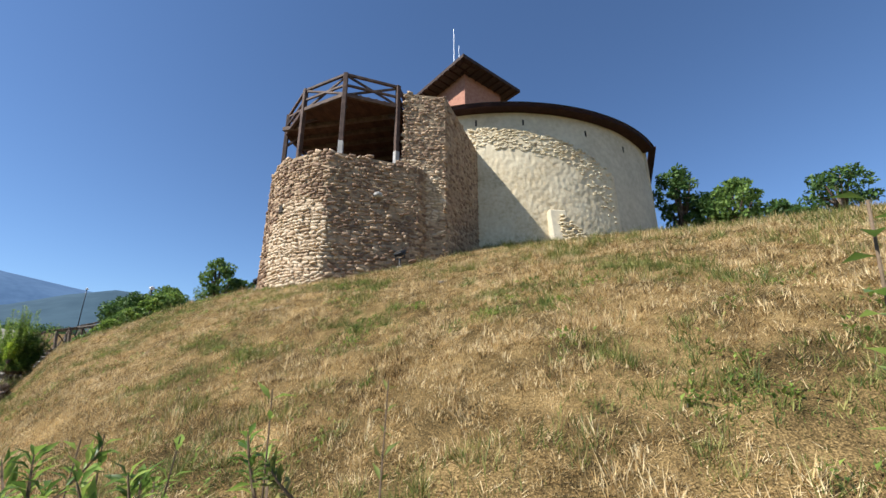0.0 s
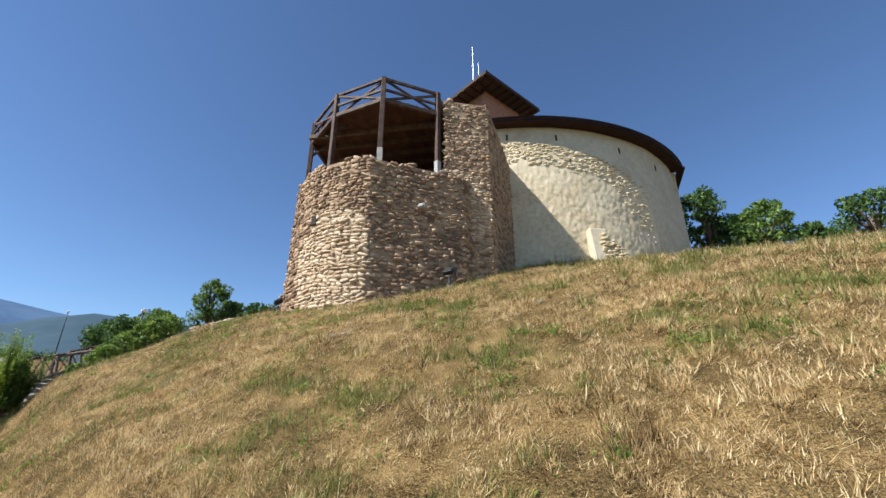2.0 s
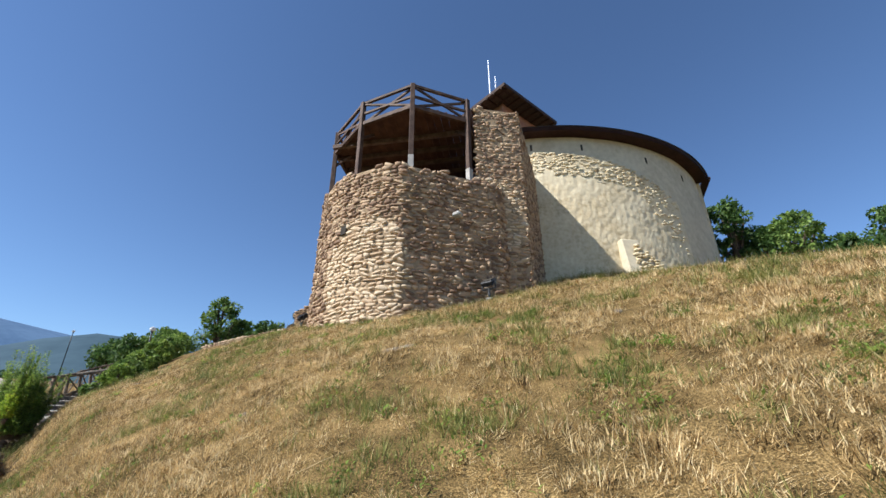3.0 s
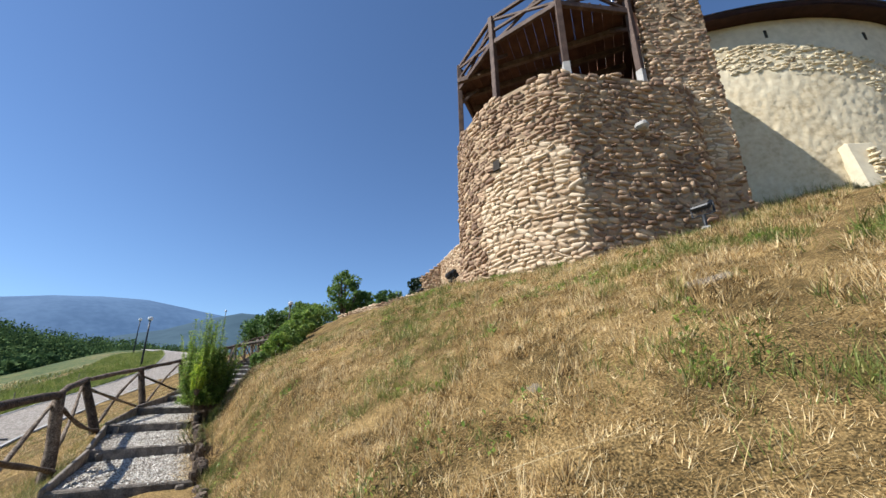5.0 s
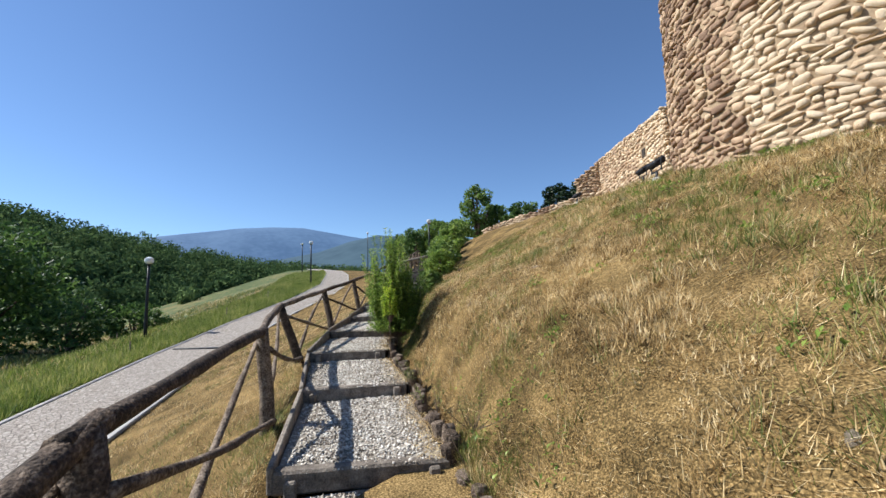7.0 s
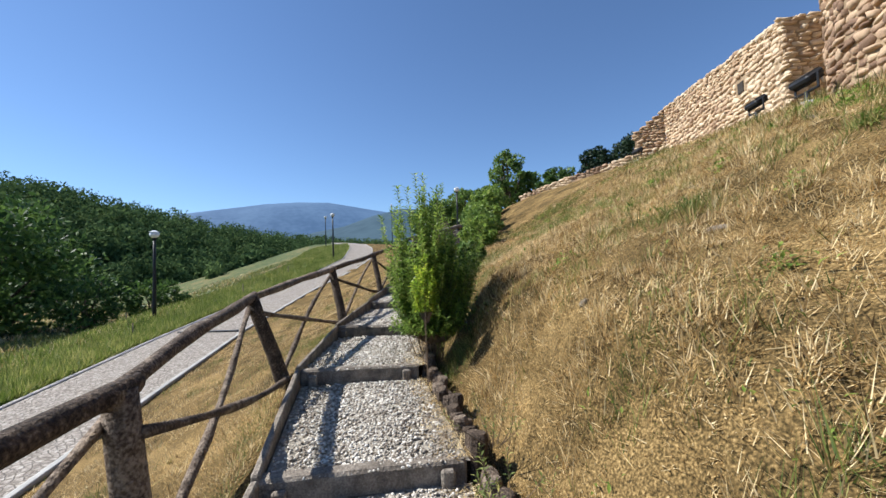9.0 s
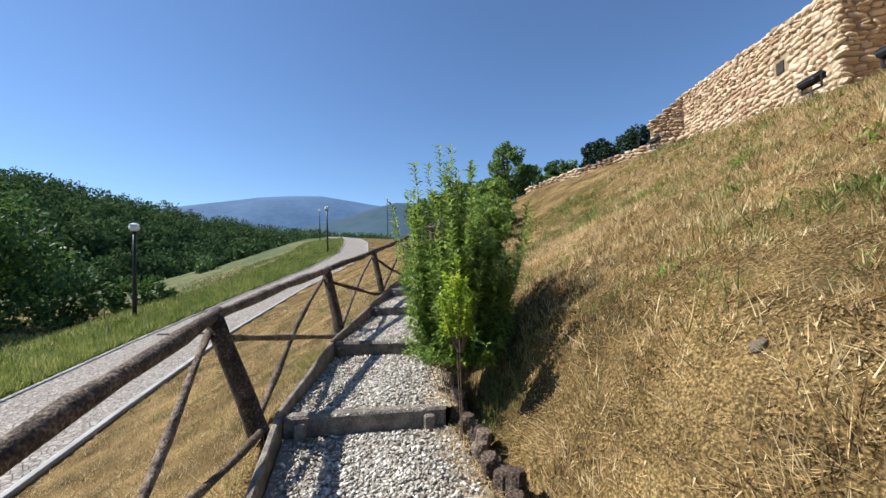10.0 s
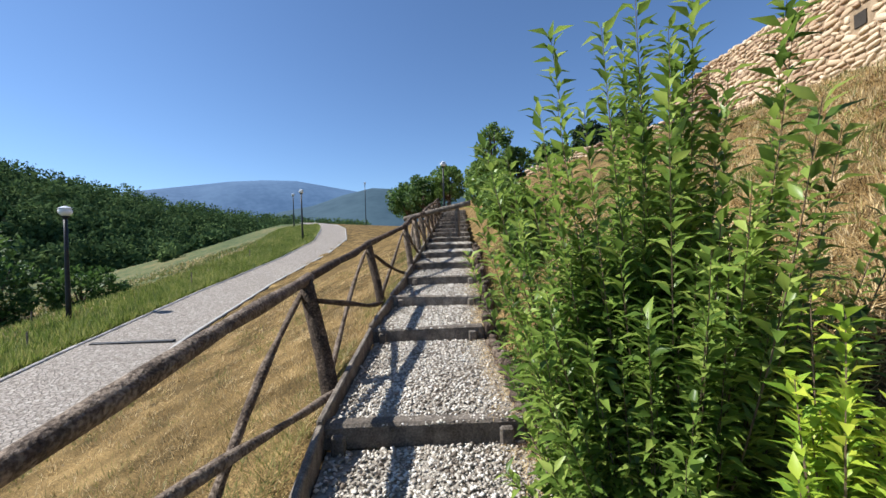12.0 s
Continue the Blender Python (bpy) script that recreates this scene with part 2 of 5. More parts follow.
def bent(a, b, sag=0.1, steps=7, seed=0, up=0.0):
    """A crooked line from a to b."""
    rng = random.Random(seed)
    a, b = Vector(a), Vector(b)
    side = (b - a).cross(Vector((0, 0, 1))).normalized()
    s1, s2, ph = rng.uniform(-sag, sag), rng.uniform(-sag, sag), rng.uniform(0, 3)
    out = []
    for i in range(steps):
        t = i / (steps - 1)
        e = math.sin(math.pi * t)
        out.append(a.lerp(b, t) + side * (s1 * e * 0.6) + Vector((0, 0, 1)) * (s2 * e + 0.4 * s1 * math.sin(2 * math.pi * t + ph) * e + up * e))
    return out


# ---- the lie of the land ----
def smooth01(t):
    t = np.clip(t, 0, 1)
    return t * t * (3 - 2 * t)


STEP_AT = [(-9.31, 8.12, -0.40), (-11.15, 9.46, -0.22), (-12.87, 10.58, 0.0), (-14.26, 11.91, 0.22), (-15.80, 13.64, 0.44), (-16.65, 14.78, 0.68), (-17.48, 15.92, 0.90)]
for _k in range(14):
    _x, _y, _z = STEP_AT[-1]
    STEP_AT.append((_x - 0.88, _y + 1.14, _z + 0.225))
WALK_LINE = [(14.0, -4.2, -1.8), (3.5, 0.6, -1.32), (-0.15, 2.4, -1.06), (-2.5, 3.9, -0.92), (-4.3, 4.95, -0.82), (-6.5, 6.1, -0.70)] + STEP_AT
ROAD_LINE = [(20.0, -19.0, -4.6), (-5.0, -2.8, -3.0), (-15.0, 3.9, -2.3), (-22.0, 8.7, -1.75), (-28.0, 13.0, -1.25), (-34.0, 19.0, -0.2), (-39.5, 26.0, 1.15), (-47.0, 33.4, 2.55), (-57.5, 41.0, 4.3), (-72.0, 50.0, 5.9), (-95.0, 60.0, 8.0)]


def along(line, x, y):
    """Signed distance (right of the line positive) and height of the nearest point of a line."""
    best = np.full(x.shape, 1e9)
    side = np.zeros(x.shape)
    hz = np.zeros(x.shape)
    for (x0, y0, z0), (x1, y1, z1) in zip(line, line[1:]):
        dx, dy = x1 - x0, y1 - y0
        n = math.hypot(dx, dy)
        t = np.clip(((x - x0) * dx + (y - y0) * dy) / (n * n), 0, 1)
        d = np.hypot(x - x0 - t * dx, y - y0 - t * dy)
        s = ((x - x0) * dy - (y - y0) * dx) / n
        near = d < best
        best = np.where(near, d, best)
        side = np.where(near, np.where(s >= 0, 1.0, -1.0), side)
        hz = np.where(near, z0 + t * (z1 - z0), hz)
    return best * side, hz


def waves(x, y, size, seed):
    """Smooth unevenness, -1 to 1."""
    rng = np.random.RandomState(seed)
    out = np.zeros(np.shape(x))
    for k in range(7):
        a, p, f = rng.uniform(0, 6.28), rng.uniform(0, 6.28), rng.uniform(0.6, 1.8) / size
        out = out + np.sin((x * math.cos(a) + y * math.sin(a)) * f * 6.28 + p)
    return out / 4.0


def uphill(x, y):
    u, v = -0.8 * x + 0.6 * y, 0.6 * x + 0.8 * y
    u = np.clip(u, -25, 34)
    v = np.clip(v, -6, 41)
    h = -3.129 + 0.2253 * u + 0.5392 * v - 0.00447 * u * v - 0.00524 * v * v - 0.00216 * u * u
    h = h - (0.25 + 0.85 * smooth01((9.5 - v) / 4.5)) * smooth01((u - 14) / 9) - 0.5 * smooth01((v - 14) / 7) * smooth01((11 - u) / 8)
    return h + 0.30 * np.exp(-((v - 6.2) / 3.0) ** 2) * smooth01((u - 3) / 6) * smooth01((24 - u) / 6)


def land(x, y, detail=True):
    x, y = np.asarray(x, float), np.asarray(y, float)
    s, zp = along(WALK_LINE, x, y)
    r, zr = along(ROAD_LINE, x, y)
    up = uphill(x, y)
    foot = zp + 0.12 + 0.16 * np.clip(s - 0.75, 0, 6)
    up = np.maximum(up, foot) + 0.12 * np.exp(-np.abs(up - foot) / 0.25)
    low = np.where(x < -9.2, 0.30, 0.08)
    right = zp - low + (up - zp + low) * smooth01((s - 0.72) / 1.15)
    ds, dr = np.clip(-s - 0.95, 0, None), np.clip(r - 1.7, 0, None)
    mix = ds / (ds + dr + 0.05)
    mix = mix * 0.75 + 0.25 * smooth01(mix)
    left = (zp - 0.1 - 0.12 * np.clip((-s - 0.75) / 0.5, 0, 1)) * (1 - mix) + (zr - 0.06) * mix
    left = np.where(np.abs(s) < 0.75, zp - low, left)
    d = np.clip(-r - 1.7, 0, None)
    beyond = np.maximum(zr - 0.06 - 0.10 * np.minimum(d, 5) - 0.30 * np.clip(d - 5, 0, 200), np.minimum(zr - 0.7, -2.3 - 0.004 * d))
    h = np.where(s > 0, right, np.where(r < 1.7, np.where(r > -1.7, zr - 0.06, beyond), left))
    if detail:
        off = smooth01((np.abs(s) - 0.9) / 1.0) * smooth01((np.abs(r) - 1.7) / 1.0)
        h = h + off * (0.03 * waves(x, y, 2.2, 3) + 0.03 * waves(x, y, 0.9, 5) + 0.006 * waves(x, y, 0.42, 25) + 0.05 * waves(x, y, 7.0, 9) * smooth01((s - 2) / 4) + 0.022 * waves(x, y, 0.55, 15))
    return h


def ground_z(x, y):
    return float(land(np.array([x]), np.array([y]))[0])


def spread(lo, hi, step, far, growth=1.16):
    """Coordinates: even between lo and hi, wider and wider out to far."""
    mid = list(np.arange(lo, hi + step / 2, step))
    a, st = lo, step
    left = []
    while a > -far:
        st *= growth
        a -= st
        left.append(a)
    b, st = hi, step
    right = []
    while b < far:
        st *= growth
        b += st
        right.append(b)
    return np.array(left[::-1] + mid + right)


gx, gy = spread(-24, 11, 0.16, 2600), spread(-3, 30, 0.16, 2600)
GX, GY = np.meshgrid(gx, gy)
GZ = land(GX, GY)
nx, ny = len(gx), len(gy)
idx = np.arange(nx * ny).reshape(ny, nx)
quads = np.stack([idx[:-1, :-1], idx[:-1, 1:], idx[1:, 1:], idx[1:, :-1]], -1).reshape(-1, 4)
ground = arrays("ground", np.stack([GX, GY, GZ], -1).reshape(-1, 3), quads, M_HILL, smooth=True)
meadow_side = along(ROAD_LINE, GX[:-1, :-1].ravel(), GY[:-1, :-1].ravel())[0] < -1.75
ground.data.materials.append(M_MEADOW)
ground.data.polygons.foreach_set("material_index", meadow_side.astype(np.int32))
tagged(ground, "dry mown grass hillside with green tufts", "ground", kind="structure")


# ---- path, steps and fence ----
def strip(name, line, w0, w1, lift, mat, step=0.5, seed=0, ragged=0.0):
    """A band laid along a line, from w0 to w1 across it (right positive)."""
    rng = random.Random(seed)
    pts = []
    for (x0, y0, z0), (x1, y1, z1) in zip(line, line[1:]):
        n = max(1, int(math.hypot(x1 - x0, y1 - y0) / step))
        pts += [Vector((x0, y0, z0)).lerp(Vector((x1, y1, z1)), i / n) for i in range(n)]
    pts.append(Vector(line[-1]))
    verts, faces = [], []
    cols = 5
    for i, p in enumerate(pts):
        d = pts[min(i + 1, len(pts) - 1)] - pts[max(i - 1, 0)]
        side = Vector((d.y, -d.x, 0)).normalized()
        for k in range(cols):
            w = w0 + (w1 - w0) * k / (cols - 1)
            if k in (0, cols - 1):
                w += rng.uniform(-ragged, ragged)
            verts.append(p + side * w + Vector((0, 0, lift)))
    for i in range(len(pts) - 1):
        for k in range(cols - 1):
            faces.append((i * cols + k, i * cols + k + 1, (i + 1) * cols + k + 1, (i + 1) * cols + k))
    return link(name, verts, faces, mat, smooth=True)


HALF = 0.70
STEPS = []
for i, (x, y, z) in enumerate(STEP_AT):
    a = Vector(STEP_AT[max(i - 1, 0)])
    b = Vector(STEP_AT[min(i + 1, len(STEP_AT) - 1)])
    d = Vector((b.x - a.x, b.y - a.y, 0)).normalized()
    if i == 0:
        d = Vector((-0.78, 0.62, 0)).normalized()
    STEPS.append((Vector((x, y, z)), d, Vector((d.y, -d.x, 0))))

path_low = strip("gravel_path", WALK_LINE[:6] + [(-9.31, 8.12, -0.58)], -0.72, 0.75, 0.0, M_GRAVEL, ragged=0.06)
tagged(path_low, "grey gravel footpath along the foot of the hill", "path", kind="structure")


def tread_line(i):
    p = STEPS[i][0]
    if i + 1 < len(STEPS):
        q = STEPS[i + 1][0]
    else:
        q = p + STEPS[i][1] * 1.5 + Vector((0, 0, 0.22))
    return p - Vector((0, 0, 0.015)), Vector((q.x, q.y, q.z - 0.165))


for i in range(len(STEPS)):
    p, d, side = STEPS[i]
    step = thing("garden_step", "weathered squared timber step filled with grey gravel", "step", "timber steps of the hillside stair")
    rng = random.Random(40 + i)
    e0, e1 = -HALF - 0.03 + rng.uniform(-0.04, 0.04), HALF + 0.02 + rng.uniform(-0.05, 0.05)
    tilt = rng.uniform(-0.02, 0.02)
    part("riser_beam", beam(p + side * e0 + Vector((0, 0, -0.085 - tilt)) + d * 0.06, p + side * e1 + Vector((0, 0, -0.085 + tilt)) + d * 0.06, 0.14, 0.19, 0.022), M_GREYWOOD, step)
    for e in (e0 + 0.16, e1 - 0.15):
        c = p + side * e + d * -0.05
        part("stake", beam(c + Vector((0, 0, -0.42)), c + Vector((0, 0, -0.035)), 0.10, 0.055, 0.015, up=d), M_GREYWOOD, step)
    a, b = tread_line(i)
    verts, faces = [], []
    for k in range(5):
        q = a.lerp(b, k / 4)
        sd = side.lerp(STEPS[min(i + 1, len(STEPS) - 1)][2], k / 4).normalized()
        for w in (-0.70, -0.35, 0.0, 0.35, 0.72):
            verts.append(q + sd * w + Vector((0, 0, 0.012 * math.sin(7 * w + i))))
    for k in range(4):
        for j in range(4):
            faces.append((k * 5 + j, k * 5 + j + 1, k * 5 + j + 6, k * 5 + j + 5))
    link("gravel_tread", verts, faces, M_GRAVEL, step, smooth=True)
    # board along the outer edge
    sd2 = STEPS[min(i + 1, len(STEPS) - 1)][2]
    q0, q1 = a - side * 0.74 + Vector((0, 0, 0.03)), b - sd2 * 0.74 + Vector((0, 0, 0.16))
    board = part("edge_board", beam(q0 - Vector((0, 0, 0.06)), q1 - Vector((0, 0, 0.07)), 0.055, 0.22, 0.012), M_GREYWOOD, None)
    tagged(board, "weathered grey plank edging beside the gravel steps", "edging board", "edging boards")


# round stakes holding the bank
def palisade():
    base = link("edging_log", *limb([(0, 0, -0.35), (0, 0, 0.0), (0, 0, 0.21), (0.004, 0, 0.235)], [0.066, 0.068, 0.064, 0.052], 8, 0.10, 3), M_BARK)
    tagged(base, "short dark round log set upright beside the gravel", "edging log", "log edging")
    first = True
    rng = random.Random(5)
    for i in range(-2, 9):
        if i < 0:
            a, b = (Vector((-6.5, 6.1, -0.70)), Vector((-9.31, 8.12, -0.58)))
            if i == -2:
                continue
            sa = sb = STEPS[0][2]
        else:
            a, b = tread_line(i)
            sa, sb = STEPS[i][2], STEPS[i + 1][2]
        n = int((b - a).length / 0.105)
        for k in range(n):
            t = (k + 0.5) / n
            p = a.lerp(b, t) + sa.lerp(sb, t) * (0.80 + rng.uniform(-0.03, 0.04))
            m = Matrix.Translation(p + Vector((0, 0, rng.uniform(-0.20, -0.06)))) @ pose(0, 0, 0, rng.uniform(-14, 14), rng.uniform(-14, 14), rng.uniform(0, 360))
            if first:
                base.matrix_world = m
                first = False
            else:
                copy_thing(base, m)


palisade()

# fence posts: foot and head of each
POSTS = []
for t, (foot, head) in enumerate([((-6.05, 4.62, -0.95), (-6.1, 4.5, 0.0)), ((-8.42, 6.30, -0.70), (-8.48, 6.18, 0.52)), ((-11.12, 8.18, -0.50), (-11.14, 8.10, 0.63)), ((-13.47, 9.92, -0.20), (-13.66, 9.62, 0.87)), ((-15.45, 11.95, 0.05), (-15.85, 11.95, 1.18)), ((-17.62, 14.45, 0.42), (-18.0, 14.5, 1.57)), ((-18.75, 16.35, 0.75), (-19.0, 16.42, 1.98))]):
    POSTS.append((Vector(foot), Vector(head)))
for k in range(8):
    f, h = POSTS[-1]
    dx = Vector((-1.16, 1.5, 0.30))
    POSTS.append((f + dx, h + dx + Vector((0.02 * (-1) ** k, 0, 0.03 * (-1) ** k))))
FENCE_LABEL = "rustic log railing of crooked barked branches beside the steps"
fence = thing("log_fence", FENCE_LABEL, "fence")
for i, (f, h) in enumerate(POSTS):
    deep = f + (f - h).normalized() * 0.25
    rad = 0.082 if i < 5 else 0.078
    part_ob = link("post", *limb([deep, f, f.lerp(h, 0.4) + Vector((0.01, 0.01, 0)), f.lerp(h, 0.8), h + (h - f).normalized() * 0.02], [rad * 1.05, rad * 1.05, rad * 0.95, rad * 0.9, rad * 0.86], 12, 0.07, i), M_BARK, fence, smooth=True)
for i in range(len(POSTS) - 1):
    (f0, h0), (f1, h1) = POSTS[i], POSTS[i + 1]
    lift = Vector((0, 0, 0.02))
    d = (h1 - h0).normalized()
    r0, r1 = (0.046, 0.056) if i < 5 else (0.055, 0.05)
    line = bent(h0 + lift - d * 0.14, h1 + lift + d * 0.12, 0.05, 9, 70 + i)
    rr = [r0 + (r1 - r0) * k / 8 + 0.006 * math.sin(k * 2.1 + i) for k in range(9)]
    link("handrail", *limb(line, rr, 9, 0.08, i), M_BARK, fence, smooth=True)
    out = Vector((h0.y - h1.y, h1.x - h0.x, 0)).normalized() * (-0.07)
    line = bent(h0.lerp(f0, 0.16) + out, f1.lerp(h1, 0.12) + out, 0.07, 9, 170 + i, -0.04)
    link("brace", *limb(line, [0.030 + 0.006 * math.sin(k * 1.7 + i) for k in range(9)], 8, 0.12, i + 20), M_BARK, fence, smooth=True)
    line = bent(f0.lerp(h0, 0.05) - out, h1.lerp(f1, 0.10) - out, 0.09, 9, 270 + i, 0.03)
    link("brace", *limb(line, [0.034 - 0.001 * k + 0.006 * math.sin(k * 2.3 + i) for k in range(9)], 8, 0.12, i + 40), M_BARK, fence, smooth=True)

# ---- road ----
road = strip("road", ROAD_LINE, -1.55, 1.55, 0.0, M_ROAD, step=1.0)
tagged(road, "pale cobbled lane curving up the valley", "road", kind="structure")
for sgn in (-1, 1):
    k = strip("kerb", ROAD_LINE, sgn * 1.55 - 0.06, sgn * 1.55 + 0.06, 0.03, M_KERB, step=1.0)
    so = k.modifiers.new("thick", 'SOLIDIFY')
    so.thickness = 0.12
    so.offset = -1
    tagged(k, "pale concrete kerb edging the cobbled lane", "kerb", kind="structure")


drain = part("drain_channel", beam((-28.95, 12.25, -1.215), (-27.1, 14.0, -1.215), 0.16, 0.06, 0.01), M_METAL, None)
tagged(drain, "dark steel drain channel set across the cobbled lane", "drain")

# ---- the castle ----
TOWER_C = Vector((-4.4, 19.1, 0))


def tower_r(z, a=None):
    """The tower is round but for one flat face."""
    r = 4.3 - (z - 3.2) * 0.008
    if a is not None:
        turn = (math.degrees(a) + 57.5 + 180) % 360 - 180
        if abs(turn) < 27.5:
            r *= math.cos(radians(27.5)) / math.cos(radians(turn))
    return r


def drum(name, cx, cy, zs, radius, mat, a0, a1, n, parent=None, thick=0.0, wob=0.0, seed=1, flat=False):
    """A piece of round wall between angles a0 and a1 (degrees), following radius(z)."""
    verts, faces = [], []
    angs = [radians(a0 + (a1 - a0) * i / n) for i in range(n + 1)]
    for z in zs:
        for a in angs:
            r = (radius(z, a) if flat else radius(z)) + wob * float(waves(np.array([a * 9.0]), np.array([z * 1.1]), 1.6, seed)[0])
            verts.append((cx + r * math.cos(a), cy + r * math.sin(a), z))
    for j in range(len(zs) - 1):
        for i in range(n):
            faces.append((j * (n + 1) + i, j * (n + 1) + i + 1, (j + 1) * (n + 1) + i + 1, (j + 1) * (n + 1) + i))
    base = len(verts)
    if thick:
        for z in (zs[0], zs[-1]):
            for a in angs:
                r = radius(z) - thick
                verts.append((cx + r * math.cos(a), cy + r * math.sin(a), z))
        top = (len(zs) - 1) * (n + 1)
        for i in range(n):
            faces.append((top + i, top + i + 1, base + n + 1 + i + 1, base + n + 1 + i))
            faces.append((base + i + 1, base + i, base + n + 1 + i, base + n + 1 + i + 1))
    return link(name, verts, faces, mat, parent)


STONE_MESHES = []
PALE_MESHES = []


def stone_meshes():
    for k in range(10):
        rng = random.Random(900 + k)
        bm = bmesh.new()
        bmesh.ops.create_icosphere(bm, subdivisions=2, radius=0.5)
        lump = Vector((rng.uniform(0, 50), rng.uniform(0, 50), rng.uniform(0, 50)))
        for v in bm.verts:
            c = v.co
            p = 0.74
            c.x, c.y, c.z = [math.copysign(abs(q * 2) ** p / 2, q) for q in c]
            c *= 0.98 + 0.48 * noise.noise(c * 2.2 + lump) + rng.uniform(-0.045, 0.045)
        me = bpy.data.meshes.new("stone")
        bm.to_mesh(me)
        bm.free()
        me.materials.append(M_STONE)
        me.shade_smooth()
        other = me.copy()
        other.materials.clear()
        other.materials.append(M_PLASTER)
        PALE_MESHES.append((other, np.array([v.co[:] for v in me.vertices]), np.array([p.vertices[:] for p in me.polygons])))
        STONE_MESHES.append((me, np.array([v.co[:] for v in me.vertices]), np.array([p.vertices[:] for p in me.polygons])))


stone_meshes()


def lay_stones(name, spots, parent, near, singles=300, kit=None, mat=None):
    """Stones at poses: the nearest are objects of their own, the rest one mesh."""
    order = sorted(range(len(spots)), key=lambda i: (spots[i].translation - Vector(near)).length)
    own = set(order[:singles])
    cos, tris, off = [], [], 0
    for i, m in enumerate(spots):
        me, co, tri = (kit or STONE_MESHES)[i % 10]
        if i in own:
            ob = new("stone", me)
            ob.matrix_world = m
            ob.parent = parent
            continue
        mm = np.array(m)
        cos.append(co @ mm[:3, :3].T + mm[:3, 3])
        tris.append(tri + off)
        off += len(co)
    if cos:
        rest = arrays(name, np.concatenate(cos), np.concatenate(tris), mat or M_STONE, parent, smooth=True)
        tagged(rest, "", "", "", "stuff")


def stone_spots(place, length, z0, z1, seed, course=0.135, wide=(0.12, 0.46), jitter=0.35, holes=()):
    """Courses of rough stones. place(s, z) gives the point, the tangent and the outward normal."""
    rng = random.Random(seed)
    out = []
    z = z0(0) if callable(z0) else z0
    lo = z
    while z < z1 + 0.3:
        h = course * rng.uniform(0.65, 1.4)
        s = rng.uniform(-0.3, 0)
        while s < length:
            w = rng.uniform(*wide)
            c = s + w / 2
            hh = h * rng.uniform(0.6, 1.15)
            zc = z + h / 2 + 0.05 * math.sin(c * 1.7 + z * 2) + rng.uniform(-0.02, 0.02)
            top = z1 + 0.10 * math.sin(c * 3.1) + 0.05 * math.sin(c * 7.7)
            if 0 <= c <= length and zc < top and not any(abs(c - hs) < hw and abs(zc - hz) < hh2 for hs, hz, hw, hh2 in holes):
                p, tan, nor = place(c, zc)
                p = Vector(p) + Vector(nor) * rng.uniform(-0.045, -0.005)
                m = Matrix((Vector(tan), Vector(nor), Vector((0, 0, 1)))).transposed().to_4x4()
                m.translation = p
                turn = Matrix.Rotation(radians(rng.gauss(0, 13)), 4, 'Y') @ Matrix.Rotation(radians(rng.gauss(0, 5)), 4, 'X')
                out.append(m @ turn @ Matrix.Diagonal((w * 0.98, 0.14 * rng.uniform(0.6, 1.4), hh, 1)))
            s += w * 1.0
        z += h * 0.96
    return out


# round stone tower
tower = tagged(new("stone_tower"), "round fieldstone bastion with sunlit rubble masonry and open timber top", "tower")
zs = [2.0 + 0.5 * i for i in range(15)] + [9.2]
drum("core", TOWER_C.x, TOWER_C.y, zs, lambda z, a=None: tower_r(z, a) - 0.012, M_MORTAR, 0, 360, 72, tower, 1.35, 0.02, flat=True)
A0, A1 = 150.0, 345.0


def on_tower(s, z):
    a = radians(A0) + s / 4.2
    r = tower_r(z, a)
    x, y = TOWER_C.x + r * math.cos(a), TOWER_C.y + r * math.sin(a)
    turn = (math.degrees(a) + 57.5 + 180) % 360 - 180
    if abs(turn) < 27.0:
        a = radians(-57.5)
    c, n = math.cos(a), math.sin(a)
    return (x, y, z), (-n, c, 0), (c, n, 0)


def tower_s(x, y):
    return ((math.degrees(math.atan2(y - TOWER_C.y, x - TOWER_C.x)) % 360) - A0) * math.pi / 180 * 4.2


HOLE_S = tower_s(-6.28, 15.25)
spots = stone_spots(on_tower, radians(A1 - A0) * 4.2, 2.9, 9.22, 11, holes=[(HOLE_S, 6.9, 0.17, 0.2)])
lay_stones("rubble_masonry", spots, tower, (-6.0, 12.0, 5.0), 300)
p, tan, nor = on_tower(HOLE_S, 6.9)
bm = bmesh.new()
mm = Matrix((Vector(tan), Vector(nor), Vector((0, 0, 1)))).transposed().to_4x4()
mm.translation = Vector(p) + Vector(nor) * 0.02
box(bm, (0.26, 0.05, 0.32), mm)
part("putlog_hole", bm, M_DARK, tower, "small dark square opening")
bm = bmesh.new()
p, tan, nor = on_tower(tower_s(-2.22, 15.9), 7.47)
mm.translation = Vector(p) + Vector(nor) * 0.14
box(bm, (0.34, 0.3, 0.2), mm, 0.06)
part("projecting_stone", bm, M_KERB, tower, "pale projecting stone")

# timber gallery on the tower
gallery = thing("timber_gallery", "dark brown octagonal timber gallery with crossed rails on the stone tower", "wooden gallery")
GC, GR = Vector((-4.9, 19.2, 0)), 3.55


CORNERS = [(-3.95, 15.6), (-6.4, 16.3), (-8.4, 18.1), (-8.55, 20.7), (-6.6, 22.5), (-3.6, 22.7), (-1.5, 20.9), (-1.8, 16.95)]


def corner(k, z, r=GR):
    """A corner of the gallery, drawn in towards its middle by GR - r."""
    x, y = CORNERS[k % 8]
    p = Vector((x, y, z))
    return p + (Vector((GC.x, GC.y, z)) - p).normalized() * (GR - r)


